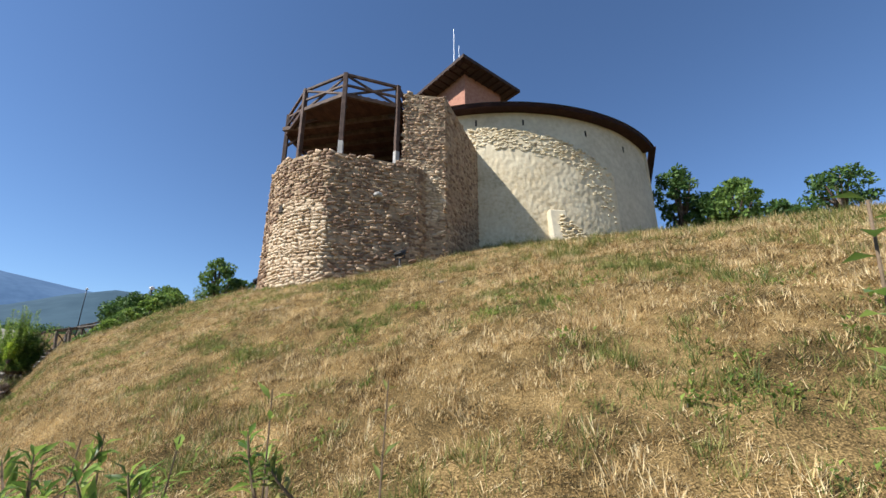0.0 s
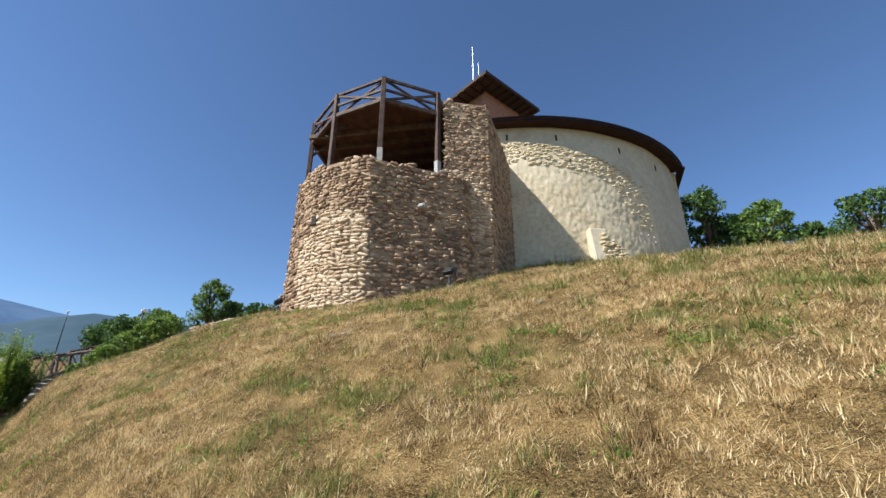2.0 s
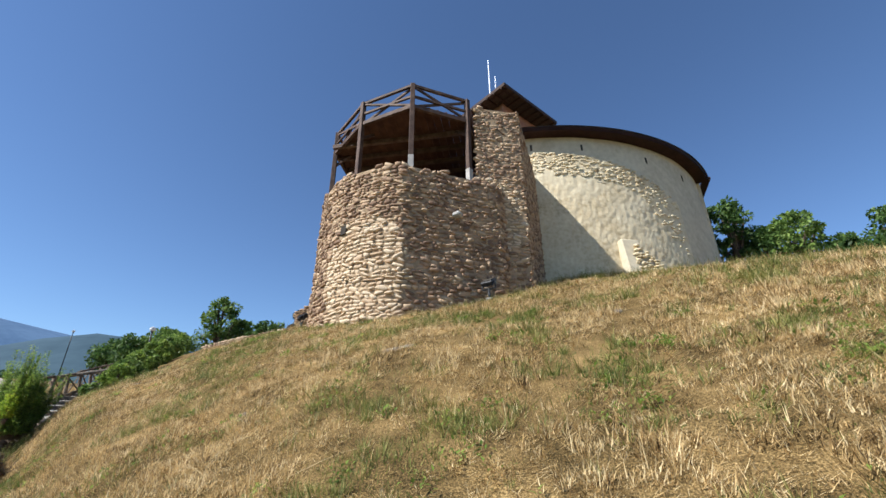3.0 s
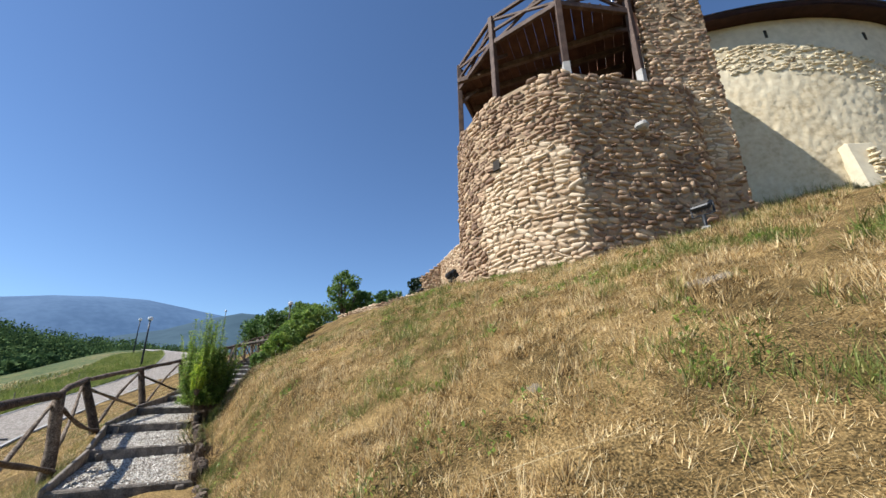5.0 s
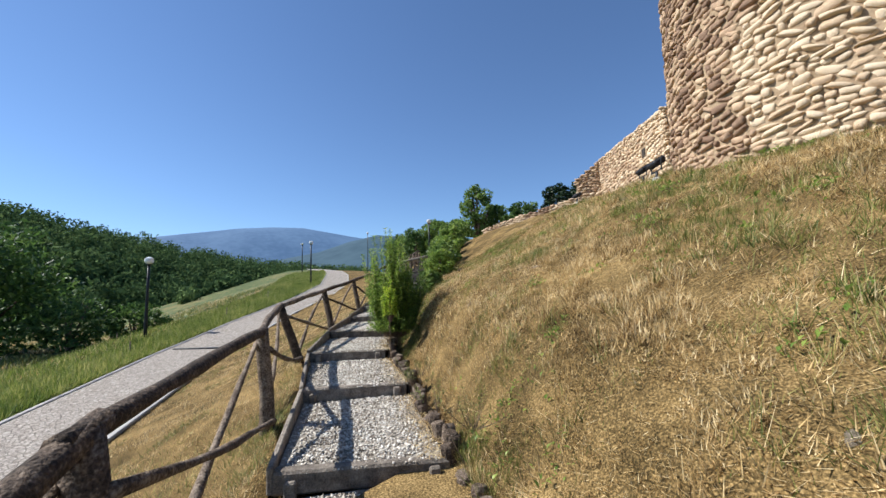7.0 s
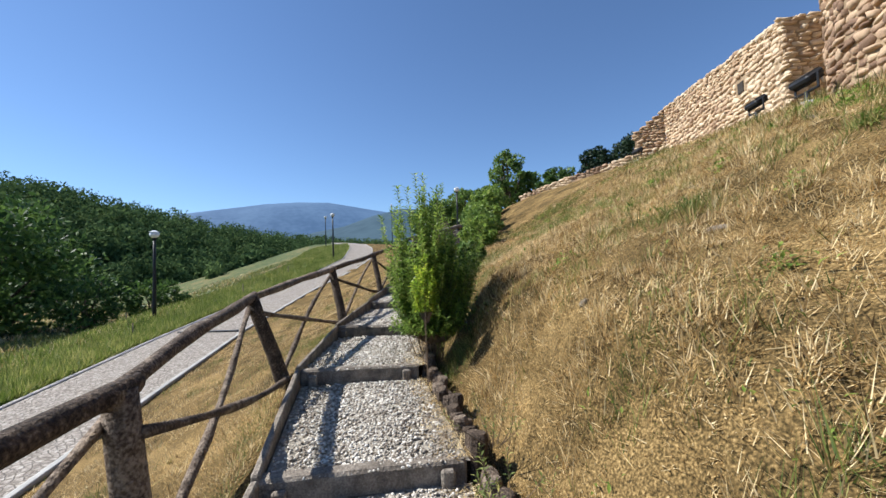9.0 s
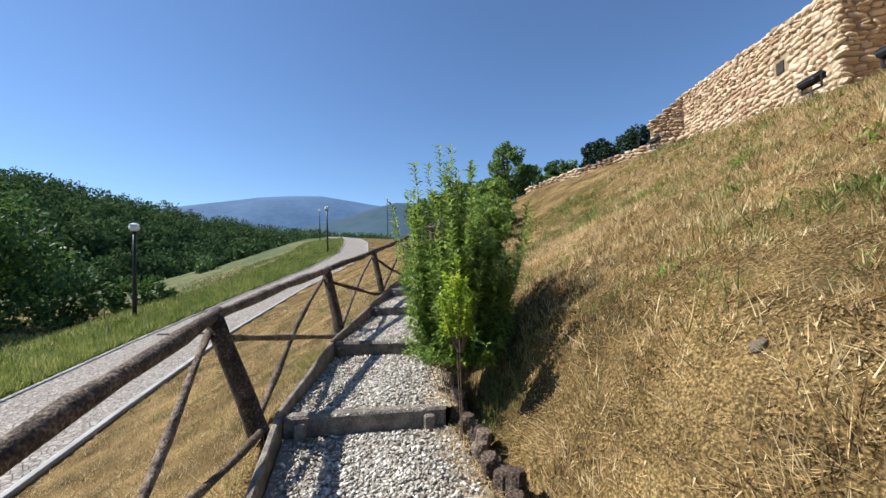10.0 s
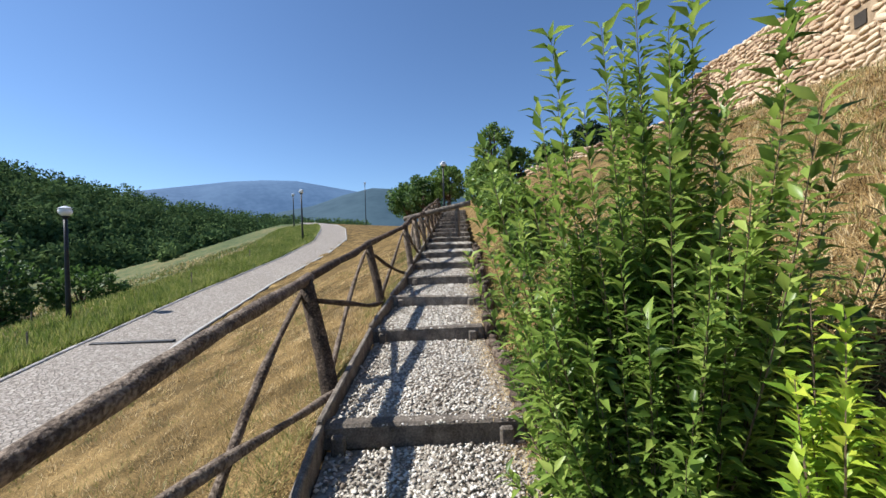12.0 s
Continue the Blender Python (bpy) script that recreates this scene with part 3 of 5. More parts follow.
Z_FOOT, Z_DECK, Z_TOP = 9.15, 12.55, 13.75
for k in range(8):
    a, b = corner(k, 0), corner(k + 1, 0)
    rad = (corner(k, 0) - GC).normalized()
    part("post", beam(corner(k, Z_FOOT), corner(k, Z_TOP), 0.2, 0.2, 0.015, up=rad), M_TIMBER, gallery)
    foot = part("post_base", beam(corner(k, Z_FOOT - 0.02), corner(k, Z_FOOT + 0.95), 0.22, 0.22, 0.01, up=rad), M_KERB, gallery, "pale weathered post foot") if k in (0, 7) else None
    up = Vector((0, 0, 1))
    part("top_rail", beam(a + up * (Z_TOP - 0.07), b + up * (Z_TOP - 0.07), 0.12, 0.13), M_TIMBER, gallery)
    part("middle_rail", beam(a.lerp(b, 0.03) + up * 13.1, b.lerp(a, 0.03) + up * 13.1, 0.09, 0.12), M_TIMBER, gallery)
    part("bottom_rail", beam(a + up * Z_DECK, b + up * Z_DECK, 0.14, 0.2), M_TIMBER, gallery)
    part("cross_brace", beam(a.lerp(b, 0.03) + up * (Z_DECK + 0.1), b.lerp(a, 0.03) + up * (Z_TOP - 0.14), 0.08, 0.11), M_TIMBER, gallery)
    part("cross_brace", beam(a.lerp(b, 0.03) + up * (Z_TOP - 0.14) + (GC - a).normalized() * 0.09, b.lerp(a, 0.03) + up * (Z_DECK + 0.1) + (GC - b).normalized() * 0.09, 0.08, 0.11), M_TIMBER, gallery)
    part("knee_brace", beam(corner(k, Z_DECK - 0.75), corner(k, Z_DECK - 0.1, GR - 0.75), 0.1, 0.12), M_TIMBER, gallery)
# deck boards and joists
def chord(x):
    """Where the line across the gallery at x meets its outline."""
    ys = []
    for k in range(8):
        (x0, y0), (x1, y1) = CORNERS[k], CORNERS[(k + 1) % 8]
        if (x0 - x) * (x1 - x) < 0:
            ys.append(y0 + (y1 - y0) * (x - x0) / (x1 - x0))
    return min(ys), max(ys)


for i in range(21):
    x = -8.3 + i * 0.325
    y0, y1 = chord(x)
    part("deck_board", beam((x, y0, Z_DECK + 0.12), (x, y1, Z_DECK + 0.12), 0.318, 0.04, 0.006), M_PLANK, gallery)
for i in range(6):
    t0, t1 = Vector((-8.3, 17.6 + i, Z_DECK - 0.02)), Vector((-1.9, 17.6 + i, Z_DECK - 0.02))
    part("joist", beam(t0, t1, 0.16, 0.22, 0.012), M_TIMBER, gallery)
# board screen at the back, with thin gaps
for k in (3, 4, 5):
    a, b = corner(k, 0, GR - 0.15), corner(k + 1, 0, GR - 0.15)
    n = int((b - a).length / 0.2)
    for i in range(n):
        q = a.lerp(b, (i + 0.5) / n)
        w = (b - a).length / n - (0.012 if i % 4 == 0 else 0.001)
        part("screen_board", beam(q + Vector((0, 0, 8.9)), q + Vector((0, 0, 12.5)), w, 0.03, 0.003, up=(b - a).cross(Vector((0, 0, 1))).normalized()), M_PLANK, gallery)

# inner floor of the tower top
fl = drum("tower_floor", TOWER_C.x, TOWER_C.y, [8.9, 8.96], lambda z: 3.1, M_PLANK, 0, 360, 40, tower, 3.05)

# wing wall between tower and keep wall
WING = [(-1.5, 17.05), (0.38, 17.75), (1.5, 24.0), (-0.6, 24.0)]
wing = tagged(new("wing_wall"), "tall rough fieldstone wall stub joining the tower to the plastered rampart", "stone wall")
bm = bmesh.new()
vs = [[bm.verts.new((x + (0.03 if z > 8 else 0), y, z)) for x, y in WING] for z in (3.5, 13.35)]
for k in range(4):
    bm.faces.new((vs[0][k], vs[0][(k + 1) % 4], vs[1][(k + 1) % 4], vs[1][k]))
bm.faces.new(vs[1])
part("core", bm, M_MORTAR, wing)
spots = []
for k, sd in ((0, 21), (1, 22), (3, 23)):
    (x0, y0), (x1, y1) = WING[k], WING[(k + 1) % 4]
    n = math.hypot(x1 - x0, y1 - y0)
    tan = ((x1 - x0) / n, (y1 - y0) / n, 0)
    nor = (tan[1], -tan[0], 0)
    spots += stone_spots(lambda s, z, x0=x0, y0=y0, tan=tan, nor=nor: ((x0 + tan[0] * s, y0 + tan[1] * s, z), tan, nor), n, 4.2, 13.35, sd)
lay_stones("rubble_masonry", spots, wing, (0, 14, 8), 200)

# plastered round rampart
DC, DR = Vector((0.75, 38.0, 0)), 14.75
rampart = tagged(new("rampart_wall"), "tall round plastered rampart, cream render patched over rough stone", "fortress wall")
zs = [5.0, 6.0, 7, 8, 9, 10, 11, 12, 13, 14, 15, 16.2]
drum("wall", DC.x, DC.y, zs, lambda z: DR + (9 - z) * 0.03, M_PLASTER_NEW, 262, 331, 90, rampart, 1.5, 0.02)


def on_drum(x, z, lift=0.0):
    r = DR + (9 - z) * 0.03 + lift
    a = -math.acos(max(-1, min(1, (x - DC.x) / r)))
    return Vector((DC.x + r * math.cos(a), DC.y + r * math.sin(a), z)), a


def patch(name, x0, x1, top, bottom, mat, lift, seed, n=26, m=16, rough=0.03, label=""):
    """A raised field of old render that follows the round wall; top and bottom are heights by x."""
    verts, faces = [], []
    rng = random.Random(seed)
    for j in range(m + 1):
        for i in range(n + 1):
            x = x0 + (x1 - x0) * i / n
            z = bottom(x) + (top(x) - bottom(x)) * j / m
            edge = i in (0, n) or j in (0, m)
            p, a = on_drum(x, z, -0.03 if edge else lift + rng.uniform(-rough, rough))
            verts.append(p)
    for j in range(m):
        for i in range(n):
            faces.append((j * (n + 1) + i, j * (n + 1) + i + 1, (j + 1) * (n + 1) + i + 1, (j + 1) * (n + 1) + i))
    return link(name, verts, faces, mat, rampart, label, smooth=True)


patch("old_render", 1.2, 10.1, lambda x: 14.95 - 0.06 * (x - 2) - 0.004 * max(0, x - 2) ** 3 + 0.10 * math.sin(x * 3.3), lambda x: 6.0, M_PLASTER, 0.09, 3, 90, 60, 0.03, "uneven weathered old cream render")
# band of bare stones along the upper edge of the old render
spots = []
rng = random.Random(61)
for i in range(420):
    x = rng.uniform(1.0, 9.8)
    z = 15.0 - 0.06 * (x - 2) - 0.004 * max(0, x - 2) ** 3 - rng.random() ** 1.3 * (1.5 + 1.1 * max(0, x - 7.3))
    p, a = on_drum(x, z, 0.09)
    m = Matrix((Vector((-math.sin(a), math.cos(a), 0)), Vector((math.cos(a), math.sin(a), 0)), Vector((0, 0, 1)))).transposed().to_4x4()
    m.translation = p
    spots.append(m @ Matrix.Rotation(rng.gauss(0, 0.12), 4, 'Y') @ Matrix.Diagonal((rng.uniform(0.16, 0.42), 0.12, rng.uniform(0.08, 0.15), 1)))
lay_stones("bare_stones", spots, rampart, (5, 20, 13), 120, PALE_MESHES, M_PLASTER)
# slits and framed marks
for x, z, w, h in ((1.38, 15.5, 0.12, 0.42), (4.35, 15.45, 0.12, 0.42), (8.39, 15.2, 0.12, 0.42), (11.2, 15.0, 0.12, 0.42)):
    p, a = on_drum(x, z, 0.0)
    bm = bmesh.new()
    m = Matrix.Translation(p) @ Matrix.Rotation(a, 4, 'Z')
    box(bm, (0.06, w, h), m)
    part("arrow_slit", bm, M_DARK, rampart, "narrow dark slit")
for x, z in ((5.1, 13.5), (8.35, 12.9)):
    for dx, dz, w, h in ((-0.24, 0, 0.06, 1.0), (0.24, 0, 0.06, 1.0), (0, -0.5, 0.5, 0.06), (0, 0.5, 0.5, 0.06)):
        p, a = on_drum(x + dx, z + dz, 0.07)
        bm = bmesh.new()
        box(bm, (0.06, w, h), Matrix.Translation(p) @ Matrix.Rotation(a, 4, 'Z'), 0.01)
        part("opening_trim", bm, M_PLASTER_NEW, rampart)
    p, a = on_drum(x, z, 0.05)
    bm = bmesh.new()
    box(bm, (0.03, 0.42, 0.94), Matrix.Translation(p) @ Matrix.Rotation(a, 4, 'Z'))
    part("blocked_opening", bm, M_MORTAR, rampart, "blocked opening filled with rubble")
# buttress stub
bm = bmesh.new()
p, a = on_drum(5.85, 7.75, 0.0)
box(bm, (1.3, 1.1, 3.0), Matrix.Translation(p + Vector((0.0, 0.1, 0.0))) @ Matrix.Rotation(a, 4, 'Z') @ pose(0, 0, 0, 0, -8, 0), 0.08)
butt = part("buttress", bm, M_PLASTER_NEW, None)
tagged(butt, "low plastered buttress stub with exposed rubble on one side", "buttress")
spots = []
for i in range(70):
    q = rng.random()
    m = Matrix((Vector((-math.sin(a), math.cos(a), 0)), Vector((math.cos(a), math.sin(a), 0)), Vector((0, 0, 1)))).transposed().to_4x4()
    m.translation = p + Vector((0.25 + 1.3 * q, -0.45 + 0.3 * q, rng.uniform(-0.8, 1.25 - 1.2 * q)))
    spots.append(m @ Matrix.Rotation(rng.gauss(0, 0.15), 4, 'Y') @ Matrix.Diagonal((rng.uniform(0.2, 0.38), 0.25, rng.uniform(0.1, 0.16), 1)))
lay_stones("exposed_rubble", spots, butt, (5, 20, 7), 70, PALE_MESHES, M_PLASTER)

# ring roof of the rampart
ring = tagged(new("ring_roof"), "dark shingled lean-to roof running round the rampart top", "roof")
drum("eaves_board", DC.x, DC.y, [16.24, 16.42], lambda z: DR + 0.55, M_FASCIA, 262, 331.5, 90, ring, 0.06)
drum("soffit", DC.x, DC.y, [16.18, 16.24], lambda z: DR + 0.5, M_FASCIA, 262, 331.5, 90, ring, 1.6)
drum("roof_slope", DC.x, DC.y, [16.42, 16.9, 18.0], lambda z: DR + 0.65 - (z - 16.42) * 1.9, M_ROOF, 262, 331.5, 90, ring)


# straight return of the rampart beyond its corner
a = radians(331)
c0 = Vector((DC.x + DR * math.cos(a), DC.y + DR * math.sin(a), 0))
go = Vector((0.22, 0.975, 0)).normalized()
inn = Vector((-go.y, go.x, 0))
bm = bmesh.new()
vs = [[bm.verts.new(c0 + q + Vector((0, 0, z))) for q in (Vector(), go * 14, go * 14 + inn * 1.4, inn * 1.4)] for z in (6.0, 16.2)]
for k in range(4):
    bm.faces.new((vs[0][k], vs[0][(k + 1) % 4], vs[1][(k + 1) % 4], vs[1][k]))
bm.faces.new(vs[1])
part("return_wall", bm, M_PLASTER_NEW, rampart)
part("return_eaves", beam(c0 + go * -0.3 - inn * 0.45 + Vector((0, 0, 16.33)), c0 + go * 14 - inn * 0.45 + Vector((0, 0, 16.33)), 0.5, 0.2, 0.02), M_FASCIA, ring)

# brick keep under a hipped roof with wide eaves
keep = tagged(new("keep"), "red brick keep under a dark hipped roof with wide eaves", "keep")
N, L, R = Vector((0.22, 26.9, 24.0)), Vector((-4.9, 31.2, 24.0)), Vector((4.6, 32.2, 24.0))
B = L + R - N
top = (N + B) / 2 + Vector((0, 0, 2.0))
bm = bmesh.new()
vs = [bm.verts.new(q) for q in (N, R, B, L)]
us = [bm.verts.new(q + Vector((0, 0, 0.28))) for q in (N, R, B, L)]
t = bm.verts.new(top)
bm.faces.new(vs[::-1])
for k in range(4):
    bm.faces.new((vs[k], vs[(k + 1) % 4], us[(k + 1) % 4], us[k]))
    bm.faces.new((us[k], us[(k + 1) % 4], t))
part("roof", bm, M_ROOF, keep, "dark shingled hipped roof")
for side_to in (L, R):
    for k in range(9):
        f = (k + 0.5) / 9
        q = N.lerp(side_to, f)
        d = ((R if side_to is L else L) - N).normalized()
        part("rafter", beam(q + Vector((0, 0, -0.07)), q + d * 1.6 + Vector((0, 0, -0.02)), 0.1, 0.13, 0.01), M_FASCIA, keep)
cb = Vector((0.02, 28.9, 0))
dl, dr = (L - N).normalized(), (R - N).normalized()
bm = bmesh.new()
ring_pts = [cb, cb + dr * 4.4, cb + dr * 4.4 + dl * 4.4, cb + dl * 4.4]
vs = [[bm.verts.new(Vector((q.x, q.y, z))) for q in ring_pts] for z in (14.0, 24.0)]
for k in range(4):
    bm.faces.new((vs[0][k], vs[0][(k + 1) % 4], vs[1][(k + 1) % 4], vs[1][k]))
part("brick_wall", bm, M_BRICK, keep)
part("window_frame", beam(cb + dl * 2.1 - dr * 0.03 + Vector((0, 0, 22.2)), cb + dl * 2.9 - dr * 0.03 + Vector((0, 0, 22.2)), 0.06, 0.9, 0.01), M_KERB, keep)
for x, y, z0, z1, r in ((-0.92, 29.5, 24.0, 29.5, 0.045), (-0.42, 29.0, 24.0, 27.1, 0.03)):
    mast = link("lightning_mast", *limb([(x, y, z0), (x, y, (z0 + z1) / 2), (x, y, z1)], [r * 1.3, r, r * 0.6], 8), M_MAST)
    tagged(mast, "thin pale metal mast on the keep roof", "mast", "roof masts")


# ---- curtain wall ----
curtain = tagged(new("curtain_wall"), "sunlit rubble curtain wall stepping down the slope from the tower", "stone wall")


def wall_piece(a, b, za, zb, thick, seed, low=2.0, holes=(), singles=0, parent=None):
    """A rubble wall from a to b with its face to the left of that line, tops za and zb."""
    a, b = Vector((*a, 0)), Vector((*b, 0))
    n = (b - a).length
    tan = (b - a) / n
    nor = Vector((tan.y, -tan.x, 0))
    g0, g1 = ground_z(a.x, a.y) - low, ground_z(b.x, b.y) - low
    g = min(g0, g1)
    bm = bmesh.new()
    vs = []
    for k in range(13):
        f = k / 12
        q = a.lerp(b, f)
        zt = za + (zb - za) * f + 0.07 * math.sin(k * 2.3 + seed)
        vs.append([bm.verts.new(q - nor * 0.02 + Vector((0, 0, g))), bm.verts.new(q - nor * 0.02 + Vector((0, 0, zt))), bm.verts.new(q - nor * thick + Vector((0, 0, zt))), bm.verts.new(q - nor * thick + Vector((0, 0, g)))])
    for u, v in zip(vs, vs[1:]):
        for k in range(3):
            bm.faces.new((u[k], u[k + 1], v[k + 1], v[k]))
    bm.faces.new(vs[0])
    bm.faces.new(vs[-1][::-1])
    bmesh.ops.recalc_face_normals(bm, faces=bm.faces)
    part("core", bm, M_MORTAR, parent)
    out = []
    for m in stone_spots(lambda s, z: (a + tan * s + Vector((0, 0, z)), tan, nor), n, g + low - 0.8, max(za, zb), seed, holes=holes):
        p = m.translation
        f = (Vector((p.x, p.y, 0)) - a).dot(tan) / n
        if p.z < za + (zb - za) * f + 0.05 and p.z > ground_z(p.x, p.y) - 0.3:
            out.append(m)
    # coping stones
    rng = random.Random(seed + 7)
    s = 0.1
    while s < n:
        for row in range(2):
            q = a + tan * s - nor * (0.12 + 0.4 * row) + Vector((0, 0, za + (zb - za) * s / n + rng.uniform(-0.03, 0.05)))
            m = Matrix((tan, nor, Vector((0, 0, 1)))).transposed().to_4x4()
            m.translation = q
            out.append(m @ Matrix.Diagonal((rng.uniform(0.25, 0.45), 0.36, rng.uniform(0.12, 0.2), 1)))
        s += 0.3
    lay_stones("rubble_masonry", out, parent, (-12, 14, 4), singles)


wall_piece((-14.44, 29.5), (-9.5, 22.3), 8.55, 7.7, 1.3, 31, holes=[(6.55, 6.75, 0.22, 0.2)], singles=150, parent=curtain)
wall_piece((-9.5, 22.3), (-8.3, 23.1), 7.7, 7.75, 0.6, 32, singles=20, parent=curtain)
wall_piece((-8.45, 23.0), (-7.2, 20.9), 7.8, 7.75, 0.8, 33, singles=60, parent=curtain)
wall_piece((-15.75, 29.1), (-14.44, 29.5), 7.5, 8.5, 0.9, 34, singles=30, parent=curtain)
bm = bmesh.new()
w_t = Vector((4.94, -7.2, 0)).normalized()
w_n = Vector((w_t.y, -w_t.x, 0))
m = Matrix((w_t, w_n, Vector((0, 0, 1)))).transposed().to_4x4()
m.translation = Vector((-14.44, 29.5, 6.75)) + w_t * 6.55 + w_n * -0.02
box(bm, (0.32, 0.06, 0.34), m)
part("putlog_hole", bm, M_DARK, curtain, "small dark square opening")
low_wall = tagged(new("low_stone_wall"), "low tumbledown dry stone wall on the brow of the hill", "stone wall")
for (a, b) in (((-22.6, 29.0), (-19.2, 28.9)), ((-19.2, 28.9), (-15.75, 29.1))):
    wall_piece(a, b, ground_z(*a) + 0.35, ground_z(*b) + 0.4, 0.6, 35, low=0.6, singles=40, parent=low_wall)


# ---- floodlights ----
def floodlight(x, y, face, lift=0.0):
    z = ground_z(x, y)
    ob = thing("floodlight", "black floodlight on a short steel stand on the grass", "floodlight", "floodlights of the castle", (x, y, z))
    f = Vector((math.cos(radians(face)), math.sin(radians(face)), 0))
    sd = Vector((-f.y, f.x, 0))
    m = Matrix((sd, f, Vector((0, 0, 1)))).transposed().to_4x4()
    m.translation = (0, 0, 0.55 + lift)
    bm = bmesh.new()
    box(bm, (0.48, 0.36, 0.14), m @ pose(0, 0, 0, 32, 0, 0), 0.04)
    housing = part("lamp_housing", bm, M_METAL, ob)
    bm = bmesh.new()
    box(bm, (0.41, 0.29, 0.012), m @ pose(0, 0, 0, 32, 0, 0) @ pose(0, 0, 0.08))
    part("glass", bm, M_DARK, housing)
    for k in range(5):
        bm = bmesh.new()
        box(bm, (0.012, 0.34, 0.05), m @ pose(0, 0, 0, 32, 0, 0) @ pose(-0.16 + 0.08 * k, 0, -0.09))
        part("cooling_fin", bm, M_METAL, housing)
    for s in (-1, 1):
        part("bracket", beam(sd * 0.26 * s + Vector((0, 0, 0.30 + lift)), sd * 0.26 * s + Vector((0, 0, 0.58 + lift)), 0.05, 0.02, 0.004, up=f), M_METAL, ob)
    part("cross_bar", beam(sd * -0.27 + Vector((0, 0, 0.30 + lift)), sd * 0.27 + Vector((0, 0, 0.30 + lift)), 0.05, 0.03, 0.004), M_METAL, ob)
    link("stand", *limb([(0, 0, -0.2), (0, 0, 0.1), (0, 0, 0.31 + lift)], [0.05, 0.045, 0.045], 8), M_METAL, ob, smooth=True)
    bm = bmesh.new()
    box(bm, (0.22, 0.22, 0.2), Matrix.Translation((0, 0, 0.02)), 0.03)
    part("base_block", bm, M_KERB, ob, "pale concrete base")


floodlight(-1.2, 16.05, 60, 0.14)
floodlight(-9.0, 18.0, 40)
floodlight(-10.05, 20.9, 40)
floodlight(-15.3, 28.0, 60)


# ---- street lamps ----
def street_lamp(x, y, z, height):
    g = ground_z(x, y)
    ob = thing("street_lamp", "slim black lamp post with a clear round globe beside the lane", "street lamp", "street lamps along the lane", (x, y, g))
    h = z + height - g
    link("pole", *limb([(0, 0, -0.4), (0, 0, 0.9), (0, 0, h * 0.6), (0, 0, h - 0.32)], [0.10, 0.095, 0.075, 0.07], 10), M_METAL, ob, smooth=True)
    head = link("lamp_head", *limb([(0, 0, h - 0.36), (0, 0, h - 0.30), (0, 0, h - 0.26)], [0.09, 0.13, 0.11], 12), M_METAL, ob, smooth=True)
    bm = bmesh.new()
    bmesh.ops.create_uvsphere(bm, u_segments=16, v_segments=10, radius=0.24, matrix=Matrix.Translation((0, 0, h - 0.08)) @ Matrix.Diagonal((1, 1, 0.85, 1)))
    part("globe", bm, M_GLOBE, head, "pale round glass globe", smooth=True)
    bm = bmesh.new()
    bmesh.ops.create_cone(bm, cap_ends=True, segments=16, radius1=0.25, radius2=0.06, depth=0.09, matrix=Matrix.Translation((0, 0, h + 0.1)))
    part("cap", bm, M_GLOBE, head)


for x, y, z in ((-34.75, 12.45, -1.84), (-49.3, 31.7, 2.25), (-74.0, 44.8, 5.6), (-80.0, 64.7, 10.3), (-34.1, 35.9, 3.2)):
    street_lamp(x, y, z, 5.35)

# marker stakes in the meadow
for x, y, h in ((-37.0, 17.7, 0.8), (-43.3, 23.7, 0.8), (-31.0, 11.0, 0.6), (-36.5, 11.5, 0.6)):
    g = ground_z(x, y)
    st = link("marker_stake", *limb([(x, y, g - 0.2), (x, y, g + h)], [0.035, 0.03], 6), M_GREYWOOD)
    tagged(st, "short wooden stake in the green meadow", "stake", "meadow stakes")

# log rail above the steps
rail = thing("log_bench", "rustic log bench rail on the bank above the steps", "bench")
a, b = Vector((-22.4, 19.7, 2.5)), Vector((-20.6, 21.2, 3.0))
link("seat_log", *limb(bent(a, b, 0.03, 7, 3), [0.09] * 7, 9, 0.06, 2), M_GREYWOOD, rail, smooth=True)
for f in (0.15, 0.8):
    q = a.lerp(b, f)
    link("leg", *limb([(q.x, q.y, ground_z(q.x, q.y) - 0.3), (q.x, q.y, q.z)], [0.08, 0.07], 8, 0.05), M_GREYWOOD, rail)


# ---- plants ----
def leaf_cloud(rng, centres, radii, per, size, flat=0.7, squash=0.8):
    """Leaf-like triangles pairs scattered through round clumps."""
    n = len(centres) * per
    c = np.repeat(np.array(centres), per, 0)
    r = np.repeat(np.array(radii), per)[:, None]
    d = rng.normal(size=(n, 3))
    d /= np.linalg.norm(d, axis=1, keepdims=True)
    p = c + d * r * (rng.uniform(0.35, 1.05, (n, 1)) ** 0.6) * np.array([1, 1, squash])
    a = rng.normal(size=(n, 3)) + d * flat
    a /= np.linalg.norm(a, axis=1, keepdims=True)
    b = np.cross(a, rng.normal(size=(n, 3)))
    b /= np.linalg.norm(b, axis=1, keepdims=True)
    s = size * rng.uniform(0.6, 1.4, (n, 1))
    co = np.stack([p - a * s, p + b * s * 0.45, p + a * s, p - b * s * 0.45], 1).reshape(-1, 3)
    q = np.arange(n * 4).reshape(n, 4)
    return co, q


